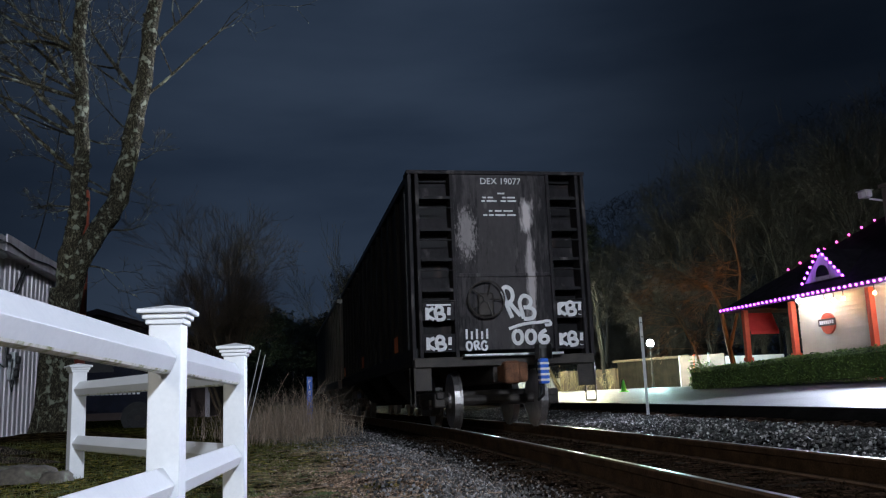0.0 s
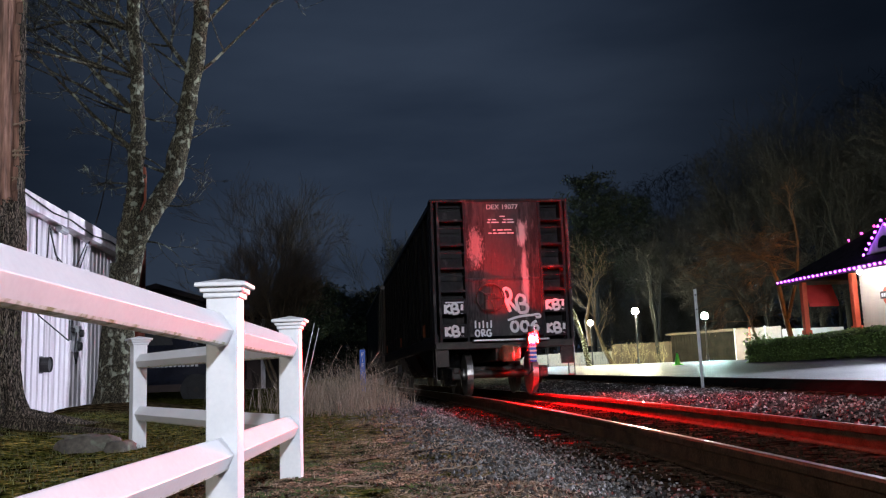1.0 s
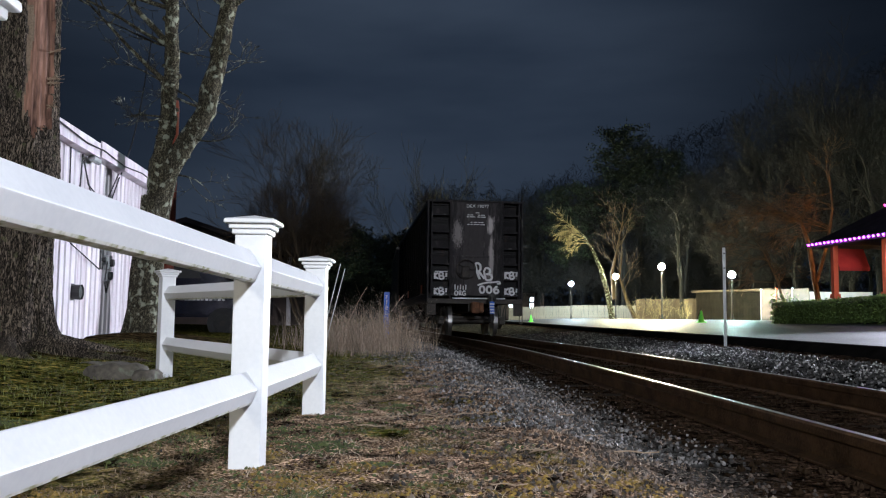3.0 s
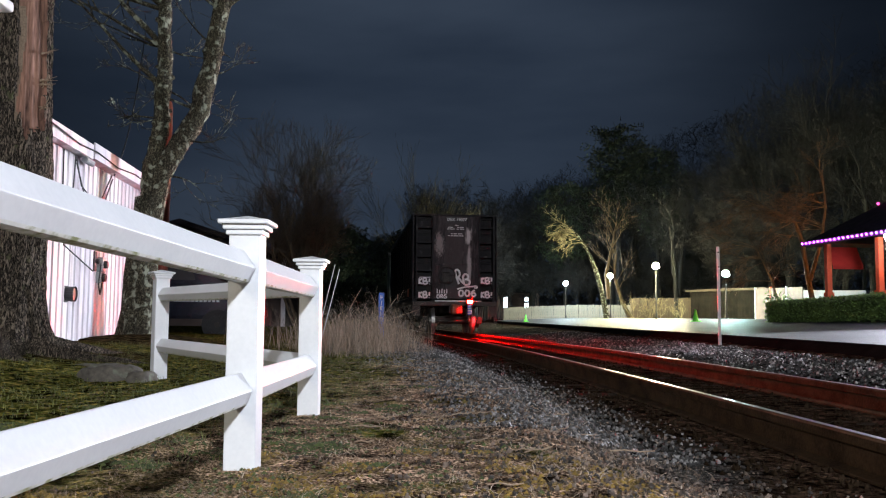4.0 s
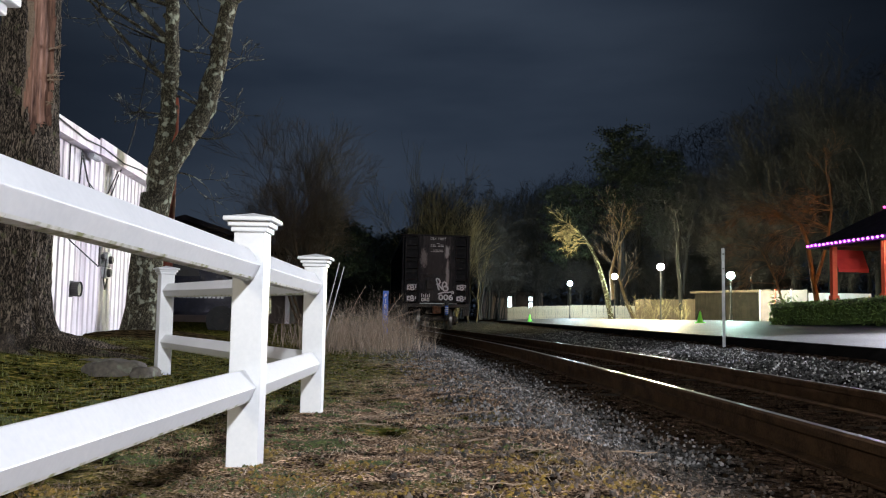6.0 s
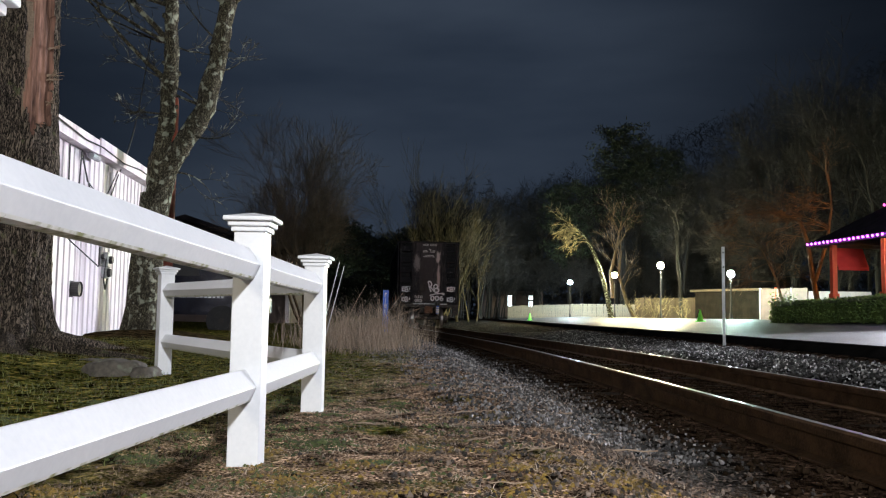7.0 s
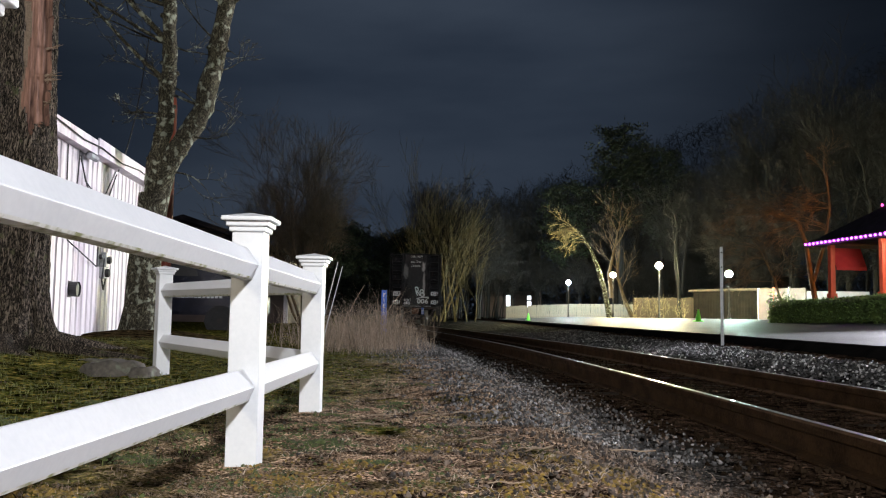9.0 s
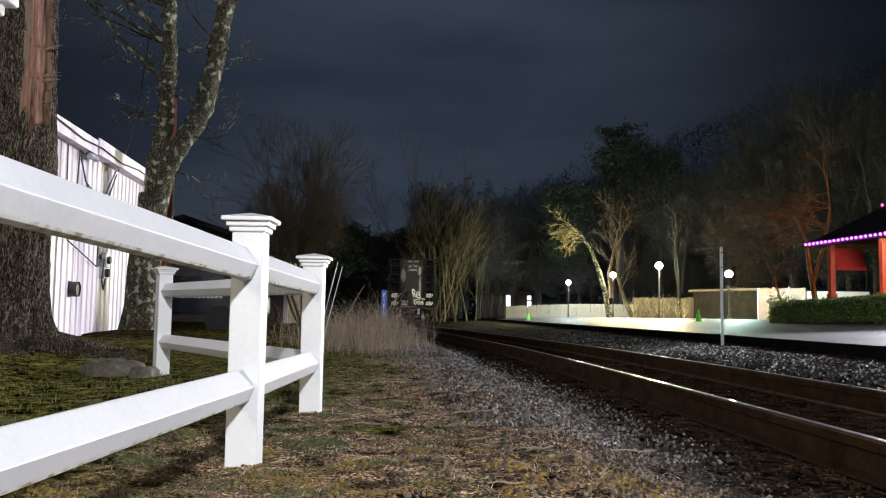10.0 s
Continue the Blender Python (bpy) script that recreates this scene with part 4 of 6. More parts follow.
def fan(V, F, rnd, p, d, length, r, level, thin, kids, spread=0.5, rise=0.05, wander=0.09):
    """A limb that forks again and again into rising, finer twigs."""
    n = 5 if level > 1 else 3
    pts, radii, q = [p], [r], d.normalized()
    for k in range(n):
        q = (q + Vector((rnd.gauss(0, wander), rnd.gauss(0, wander), rnd.gauss(rise, wander)))).normalized()
        pts.append(pts[-1] + q * length / n)
        radii.append(max(thin, r * (1 - 0.6 * (k + 1) / n)))
    tube_line(V, F, pts, radii, 6 if level > 2 else 3)
    if level > 0:
        for c in range(kids):
            f = (0.3 + 0.7 * (c + rnd.random()) / kids) * n
            i = min(int(f), n - 1)
            way = (pts[i + 1] - pts[i]).normalized()
            side = way.cross(Vector((rnd.gauss(0, 1), rnd.gauss(0, 1), rnd.gauss(0, 1)))).normalized()
            fan(V, F, rnd, pts[i].lerp(pts[i + 1], f - i), way + side * rnd.uniform(0.6, 1.4) * spread, length * rnd.uniform(0.45, 0.72), max(thin, radii[i] * 0.55), level - 1, thin, kids, spread, rise, wander)


def mesh_of(name, V, F):
    me = bpy.data.meshes.new(name)
    me.from_pydata(V, [], F)
    return me


def bare_tree(seed, height, label, thin=0.02, trunk=0.22, kids=4, levels=4, droop=0.0, lean=(0, 0), material=None, stems=1):
    rnd = random.Random(seed)
    tree = thing("tree", label, "tree")
    for s in range(stems):
        V, F = [], []
        top = Vector((lean[0] + rnd.gauss(0, 0.25), lean[1] + rnd.gauss(0, 0.25), height * 0.5))
        pts = [Vector((0.25 * s, 0, -0.2)) + (top * f) + Vector((rnd.gauss(0, 0.05), rnd.gauss(0, 0.05), 0)) for f in (0, 0.25, 0.5, 0.75, 1)]
        tube_line(V, F, pts, [trunk, trunk * 0.85, trunk * 0.75, trunk * 0.65, trunk * 0.55], 8)
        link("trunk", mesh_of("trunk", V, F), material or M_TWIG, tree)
        V, F = [], []
        for k in range(7):
            f = rnd.uniform(0.45, 1.0)
            at = pts[0].lerp(pts[-1], f)
            a = rnd.uniform(0, 6.28)
            up = 0.7 + 1.3 * f
            fan(V, F, rnd, at, Vector((math.cos(a), math.sin(a), up)), height * rnd.uniform(0.2, 0.32), trunk * 0.42, levels - 1, thin, kids, 0.75, 0.04 - droop, 0.14)
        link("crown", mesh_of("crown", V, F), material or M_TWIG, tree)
    return tree


def pine_tree(seed, height):
    rnd = random.Random(seed)
    tree = thing("tree", "dark pine with a ragged crown at the wood's edge", "tree")
    V, F = [], []
    tube_line(V, F, [Vector((0, 0, -0.2)), Vector((0.1, 0, height * 0.5)), Vector((0, 0.1, height * 0.97))], [0.28, 0.2, 0.05], 7)
    link("trunk", mesh_of("trunk", V, F), M_TWIG, tree)
    V, F = [], []
    for k in range(130):
        f = rnd.uniform(0.5, 1.0)
        z = height * f
        reach = 0.19 * height * math.sqrt(max(0.06, 1 - ((f - 0.8) / 0.27) ** 2)) * rnd.uniform(0.6, 1.1)
        a = rnd.uniform(0, 6.28)
        for j in range(46):
            f = rnd.uniform(0.35, 1.0)
            c = Vector((math.cos(a) * reach * f, math.sin(a) * reach * f, z + 0.25 * reach * f + rnd.gauss(0, 0.2))) + Vector((rnd.gauss(0, 0.3), rnd.gauss(0, 0.3), 0))
            d = Vector((rnd.gauss(0, 1), rnd.gauss(0, 1), rnd.gauss(0.6, 0.5))).normalized() * rnd.uniform(0.25, 0.5)
            w = d.orthogonal().normalized() * 0.09
            i = len(V)
            V += [c - w, c + w, c + d]
            F.append((i, i + 1, i + 2))
    link("crown", mesh_of("crown", V, F), M_NEEDLE, tree)
    return tree


def trunk_near():
    """The thick tree with a long strip of bare wood where the bark came off."""
    tree = thing("tree", "thick rough-barked tree with a bare torn strip of wood", "tree")
    sides, rows = 110, 220
    cx, cy = -4.56, 9.12
    V, wood, bark, inner = [], [], [], []
    for j in range(rows):
        z = -0.1 + j * 0.033
        lean = -0.01 * z
        for k in range(sides):
            a = 2 * math.pi * k / sides
            r = 0.272 + 0.2 * math.exp(-max(0, z) / 0.28) + 0.06 * math.exp(-abs(z - 2.0) / 0.8)
            r += 0.13 * math.exp(-max(0, z) / 0.2) * math.sin(5 * a + 1)
            deg = math.degrees(a) % 360
            edge = 8 * noise.noise(Vector((z * 2.5, 0, 1)))
            bare = z > 2.4 + 0.35 * noise.noise(Vector((a * 4, 0, 5))) and 286 + edge < deg < 347 + edge
            if bare:
                r -= 0.035
                r += 0.012 * noise.noise(Vector((a * 9, z * 0.8, 2)))
            else:
                ridge = 1 - 2.2 * abs(noise.noise(Vector((a * 5.5 + 0.6 * math.sin(z * 3), z * 1.5, 0))))
                r += 0.022 * ridge + 0.012 * noise.noise(Vector((a * 20, z * 6, 9)))
            V.append(Vector((cx + lean + r * math.cos(a), cy + r * math.sin(a), ground_z(cx, cy) + z - 0.1)))
            if j < rows - 1:
                f = (j * sides + k, j * sides + (k + 1) % sides, (j + 1) * sides + (k + 1) % sides, (j + 1) * sides + k)
                (inner if bare and z < 3.7 and deg < 296 + edge + 6 * math.sin(z * 4) else wood if bare else bark).append(f)
    link("bark", mesh_of("bark", V, bark), M_BARK2, tree)
    link("inner_bark", mesh_of("inner_bark", V, inner), M_STRAW, tree, "torn yellow inner bark")
    link("bare_wood", mesh_of("bare_wood", V, wood), M_BAREWOOD, tree, "bare reddish brown wood")
    rnd = random.Random(3)
    for z in (3.0, 3.05, 3.35, 2.75):
        p = Vector((cx + 0.27, cy - 0.1, z))
        for k in range(5):
            d = Vector((rnd.uniform(0.4, 1), rnd.uniform(-0.6, 0.2), rnd.uniform(-0.5, 0.6))).normalized()
            V, F = [], []
            tube_line(V, F, [p - 0.05 * d, p + d * rnd.uniform(0.06, 0.14)], [0.008, 0.002], 4)
            link("splinter", mesh_of("splinter", V, F), M_STRAW, tree)
    V, F = [], []
    for a, ln in ((-0.5, 1.3), (-1.4, 1.0), (-2.3, 1.2), (0.3, 0.9)):
        pts = []
        for k in range(6):
            f = 0.3 + ln * k / 5
            x, y = cx + f * math.cos(a + 0.08 * k), cy + f * math.sin(a + 0.08 * k)
            pts.append(Vector((x, y, ground_z(x, y) + 0.07 * (1 - k / 5) - 0.02)))
        tube_line(V, F, pts, [0.12, 0.1, 0.085, 0.07, 0.05, 0.02], 10, None, 0.5)
    link("root", mesh_of("root", V, F), M_BARK2, tree)
    V, F = [], []
    rnd = random.Random(8)
    for k in range(7):
        branch(V, F, rnd, Vector((cx, cy, 6.6)), Vector((rnd.uniform(-1, 1.2), rnd.uniform(-1, 1), 0.7)), 4.2, 0.09, 3, 0.007, 4)
    link("crown", mesh_of("crown", V, F), M_BARK, tree)


def forked_tree():
    """Two lichened limbs from one trunk, with small twigs."""
    tree = thing("tree", "forked grey tree with lichened bark and bare twigs", "tree")
    rnd = random.Random(21)

    def P(x, z, y=14.0):
        return Vector((x, y, z))

    V, F = [], []
    trunk = [P(-4.93, 0.05), P(-4.94, 0.25), P(-4.94, 0.6), P(-4.93, 1.2), P(-4.88, 1.9), P(-4.83, 2.45)]
    tube_line(V, F, trunk, [0.44, 0.33, 0.27, 0.24, 0.235, 0.24], 26, None, 0.3)
    link("trunk", mesh_of("trunk", V, F), M_BARK, tree, smooth=True)
    right = [P(-4.82, 2.3), P(-4.66, 2.85), P(-4.32, 3.42), P(-4.06, 3.92), P(-3.92, 4.5), P(-3.85, 5.05), P(-3.72, 5.64), P(-3.66, 6.4), P(-3.5, 7.4), P(-3.5, 8.6)]
    left = [P(-4.88, 2.3), P(-4.83, 2.8), P(-4.74, 3.3), P(-4.68, 3.8), P(-4.66, 4.33), P(-4.68, 5.0), P(-4.66, 5.64), P(-4.78, 6.5), P(-4.7, 7.5), P(-4.75, 8.6)]
    for name, pts, r in (("limb", right, 0.175), ("limb", left, 0.145)):
        fine, radii = [], []
        for i in range(len(pts) - 1):
            for k in range(4):
                f = k / 4
                fine.append(pts[i].lerp(pts[i + 1], f) + Vector((0.02 * math.sin(3 * i + k), 0, 0)))
                radii.append(r * (1 - 0.42 * (i + f) / len(pts)) * (1 + 0.06 * math.sin(5 * i + 2 * k)))
        V, F = [], []
        tube_line(V, F, fine, radii, 20, None, 0.3)
        for k in range(14):
            i = rnd.randrange(6, len(fine))
            a = rnd.uniform(0, 6.28)
            c = fine[i] + radii[i] * 0.85 * Vector((math.cos(a), math.sin(a), 0))
            tube_line(V, F, [c, c + 0.06 * Vector((math.cos(a), math.sin(a), 0.3))], [0.05, 0.035], 9, None, 0.4)
        link(name, mesh_of(name, V, F), M_BARK, tree, smooth=True)
    V, F = [], []
    spots = [(left[7], (-1, -0.1, 0.55), 2.6), (left[7], (-1, 0.1, 0.3), 3.2), (left[8], (-1, -0.1, 0.15), 3.0), (right[6], (1, -0.1, 0.9), 2.2), (right[7], (0.8, 0, 0.8), 2.4), (left[6], (-1, -0.4, 0.35), 2.8), (left[5], (-1, -0.5, 0.3), 2.4), (right[2], (1, 0, 0.1), 0.9), (right[1], (1, 0.1, -0.05), 0.8), (right[4], (1, 0, 0.5), 0.6), (left[3], (-1, 0, 0.05), 0.75), (left[3], (-1, -0.2, -0.4), 0.5), (left[4], (-1, 0, 0.3), 0.9),
             (left[4], (1, 0, -0.55), 0.9), (left[5], (1, -0.2, -0.3), 0.8), (left[5], (-1, 0, 0.5), 1.4), (left[6], (-1, -0.3, 0.5), 1.9), (left[6], (-1, 0.2, 0.7), 2.3), (left[7], (-1, 0, 0.4), 2.2), (left[7], (-0.9, 0.3, 0.9), 2.2), (left[8], (1, 0, 0.6), 1.6),
             (right[5], (-1, 0, 0.5), 1.0), (right[6], (-1, 0, 0.9), 1.5), (right[8], (0.4, 0, 1), 1.6), (right[9], (0.2, 0, 1), 1.6), (left[9], (-0.2, 0, 1), 1.6), (left[9], (-1, 0, 0.8), 1.9)]
    for p, d, ln in spots:
        branch(V, F, rnd, p, Vector(d), ln, 0.012 + 0.0085 * ln, 3, 0.004, 3, 0.03, 0.17)
    for p, d, ln, r in ((left[5], (-1.1, 0, 1.0), 2.4, 0.055), (left[4], (-1.1, -0.2, 0.9), 2.3, 0.045), (left[6], (-0.8, 0.2, 1.1), 2.2, 0.05), (right[6], (-0.85, 0, 1.15), 1.9, 0.05), (right[3], (-0.9, 0.1, 0.45), 0.85, 0.03), (left[6], (-1.2, -0.1, 0.45), 2.2, 0.04)):
        branch(V, F, rnd, p, Vector(d), ln, r, 3, 0.004, 4, 0.02, 0.09)
    link("crown", mesh_of("crown", V, F), M_BARK, tree)


trunk_near()
forked_tree()


def woods():
    kinds = [bare_tree(100, 17, "tall bare tree at the edge of the woods", 0.012, 0.22, 6), bare_tree(101, 14, "bare spreading tree at the edge of the woods", 0.012, 0.19, 6),
             bare_tree(102, 20, "tall slender bare tree in the woods", 0.013, 0.25, 6), bare_tree(103, 11, "young bare tree with many stems", 0.012, 0.1, 5, stems=3),
             bare_tree(104, 7, "low bare brush tree", 0.012, 0.07, 6, stems=2)]
    rnd = random.Random(77)
    used = [0] * len(kinds)

    def plant(k, x, y, z=0.4, sink=0.0):
        m = pose(x, y, z - sink, rnd.uniform(-3, 3), rnd.uniform(-3, 3), rnd.uniform(0, 360))
        if used[k] == 0:
            kinds[k].matrix_world = m
        else:
            copy_thing(kinds[k], m)
        used[k] += 1

    # beside and beyond the track's end
    for k, x, y in ((0, -0.8, 95), (3, 1.8, 84), (3, 3.2, 80), (3, 4.2, 86), (1, 1.0, 90), (0, 5.2, 97), (3, 0.4, 78), (4, 5.5, 88), (4, 7.5, 92), (3, 2.6, 92)):
        plant(k, x, y)
    # the wood behind the parking lot, rising towards the camera's side
    for _ in range(20):
        x = rnd.uniform(8, 34)
        plant(rnd.choice((0, 1, 2, 3)), x, rnd.uniform(88, 108))
    for _ in range(16):
        plant(4, rnd.uniform(4, 36), rnd.uniform(86, 92))
    for k, x, y in ((2, 27, 70), (2, 30, 66), (2, 35, 62), (2, 37, 60), (2, 34, 57), (2, 29, 61), (2, 40, 62), (0, 31, 58), (2, 44, 66), (2, 45, 60), (2, 38, 56), (0, 25, 75), (2, 30, 72), (0, 27, 66), (2, 34, 66), (1, 31, 62), (2, 38, 64), (0, 36, 58), (2, 41, 58), (1, 24, 70), (0, 29, 57), (2, 33, 54), (1, 38, 50), (0, 22, 79), (2, 42, 50), (0, 33, 48), (3, 22, 66), (3, 25, 61), (4, 22, 62), (4, 26, 57), (4, 29, 53), (4, 31, 50)):
        plant(k, x, y, 0.5)
    # trees by the lamps, lit from below; lit crown coloured paler, dimmer ones browner
    lit = thing("tree", "leaning bare tree lit yellow by the lot lamps", "tree")
    for base, seed, twigs in (([(12.2, 0.2), (11.8, 2.4), (11.3, 4.1), (10.8, 5.4), (10.1, 6.5), (9.3, 7.3)], 5, 13), ([(12.3, 2.2), (12.1, 4.4), (12.5, 6.5), (12.9, 9)], 6, 8), ([(13.9, 0.3), (13.2, 2.2), (12.7, 4.2), (12.9, 6.4)], 7, 6)):
        V, F = [], []
        far = 1.0 if seed == 5 else 1.2
        pts = [Vector((far * x, 62.3 * far, z)) for x, z in base]
        tube_line(V, F, pts, [0.22 - 0.17 * k / (len(pts) - 1) for k in range(len(pts))], 9, None, 0.2)
        link("trunk", mesh_of("trunk", V, F), M_BARK if seed == 5 else M_BARKBROWN, lit)
        V, F = [], []
        for k in range(twigs):
            f = (0.66 if seed == 5 else 0.45) + rnd.random() * (0.34 if seed == 5 else 0.55)
            f *= len(pts) - 1
            q = min(int(f), len(pts) - 2)
            if seed == 5:
                fan(V, F, rnd, pts[q].lerp(pts[q + 1], f - q), Vector((rnd.uniform(-1.3, -0.5), rnd.uniform(-0.6, 0.5), rnd.uniform(-0.35, 0.6))), rnd.uniform(0.7, 1.4), 0.04, 3, 0.011, 4, 0.6, -0.05)
            else:
                fan(V, F, rnd, pts[q].lerp(pts[q + 1], f - q), Vector((rnd.uniform(-0.9, 0.9), rnd.uniform(-0.6, 0.6), 1)), rnd.uniform(1.6, 3.0), 0.045, 3, 0.012, 3, 0.45, 0.04)
        link("crown", mesh_of("crown", V, F), M_LITBARK if seed == 5 else M_BARKBROWN, lit)
    lit = thing("tree", "bare leaning tree lit orange beside the restaurant", "tree")
    for base, r in (([(17.7, 0.4), (17.4, 2.6), (17.2, 4.2), (16.7, 5.1), (15.8, 5.6), (14.7, 5.6)], 0.13), ([(17.5, 2.4), (17.9, 4.2), (18.1, 5.8), (18.0, 7.6)], 0.09), ([(16.0, 0.4), (15.6, 2.4), (14.9, 4.0)], 0.07)):
        V, F = [], []
        pts = [Vector((0.9 * x, 36 + 0.3 * math.sin(x * 3), 0.54 + 0.9 * (z - 0.54))) for x, z in base]
        tube_line(V, F, pts, [r * (1 - 0.7 * k / (len(pts) - 1)) for k in range(len(pts))], 8, None, 0.2)
        link("trunk", mesh_of("trunk", V, F), M_BARKBROWN, lit)
        V, F = [], []
        for k in range(11):
            f = rnd.uniform(0.45, 1.0) * (len(pts) - 1)
            q = min(int(f), len(pts) - 2)
            fan(V, F, rnd, pts[q].lerp(pts[q + 1], f - q), Vector((rnd.uniform(-1.3, 0.1), rnd.uniform(-0.6, 0.6), rnd.uniform(-0.3, 0.8))), rnd.uniform(0.8, 1.6), 0.02, 3, 0.006, 4, 0.5, -0.05)
        link("crown", mesh_of("crown", V, F), M_BARKBROWN, lit)
    # stems by the track carry the lamplight's tint in their bark colour
    for x, y, h, stems in ((-1.7, 80, 15, 3), (-0.7, 75, 14, 3), (0.4, 74, 13, 3), (1.4, 77, 12, 3), (2.5, 76, 9, 2)):
        t = thing("tree", "thin multi-stemmed bare tree lit yellow near the track", "tree")
        for _ in range(stems):
            V, F = [], []
            a = rnd.uniform(0, 6.28)
            lean = rnd.uniform(0.02, 0.3)
            fan(V, F, rnd, Vector((rnd.gauss(0, 0.5), rnd.gauss(0, 0.5), -0.2)), Vector((lean * math.cos(a), lean * math.sin(a), 1)), h * rnd.uniform(0.42, 0.62), rnd.uniform(0.06, 0.11), 3, 0.009, 5, 0.36, 0.02, 0.06)
            link("stem", mesh_of("stem", V, F), M_TINTBARK, t)
        t.matrix_world = pose(x, y, 0.1)
    # the rounded tree behind the dark house: stems fan out from one root
    t = thing("tree", "bare round-crowned tree behind the dark house", "tree", (-4.1, 25.5, 0.1))
    for dx, dy, ln in ((-1.0, 0.1, 2.5), (-0.7, -0.25, 2.8), (-0.45, 0.3, 3.1), (-0.2, -0.1, 3.2), (0.0, 0.2, 3.0), (0.15, -0.2, 2.5)):
        V, F = [], []
        fan(V, F, rnd, Vector((0.15 * dx, 0.15 * dy, 0)), Vector((dx, dy, 1.7)), ln, 0.05, 4, 0.0036, 6, 0.6, 0.05, 0.09)
        link("stem", mesh_of("stem", V, F), M_BARKBROWN, t)
    p = pine_tree(31, 18.6)
    p.matrix_world = pose(17.5, 84, 0.4)
    for x, y, z in ((-10.5, 88, -9.5), (-7.5, 92, -10.5), (-5, 95, -11.0), (-13, 90, -8.8), (22, 86, -2), (13.2, 90, -5), (-4, 100, -9)):
        copy_thing(p, pose(x, y, 0.4 + z, 0, 0, rnd.uniform(0, 360)))


woods()


def far_woods():
    rnd = random.Random(200)
    V, F = [], []
    for _ in range(100000):
        x = rnd.uniform(-60, 75)
        y = rnd.uniform(110, 128) - 0.35 * max(0, x - 20)
        if x < -5:
            tall = 10.5
        elif x < 6:
            tall = 16.5
        else:
            tall = 15 + 0.33 * (x - 6)
        top = tall + 2.4 * noise.noise(Vector((x * 0.22, 0, 3))) + 1.4 * noise.noise(Vector((x * 0.8, 0, 6)))
        z = rnd.random() ** 0.75 * top * 1.08
        c = Vector((x, y, z))
        u = Vector((rnd.gauss(0, 0.8), rnd.gauss(0, 0.4), rnd.gauss(0.5, 0.8))).normalized() * rnd.uniform(0.3, 0.9)
        v = Vector((rnd.gauss(0, 1), rnd.gauss(0, 0.4), rnd.gauss(0, 0.8))).normalized() * (rnd.uniform(0.015, 0.04) + 0.16 * max(0.0, 0.85 - z / top))
        i = len(V)
        V += [c - u, c + v, c + u, c - v]
        F.append((i, i + 1, i + 2, i + 3))
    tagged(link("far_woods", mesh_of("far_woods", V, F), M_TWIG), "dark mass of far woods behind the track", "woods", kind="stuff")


far_woods()


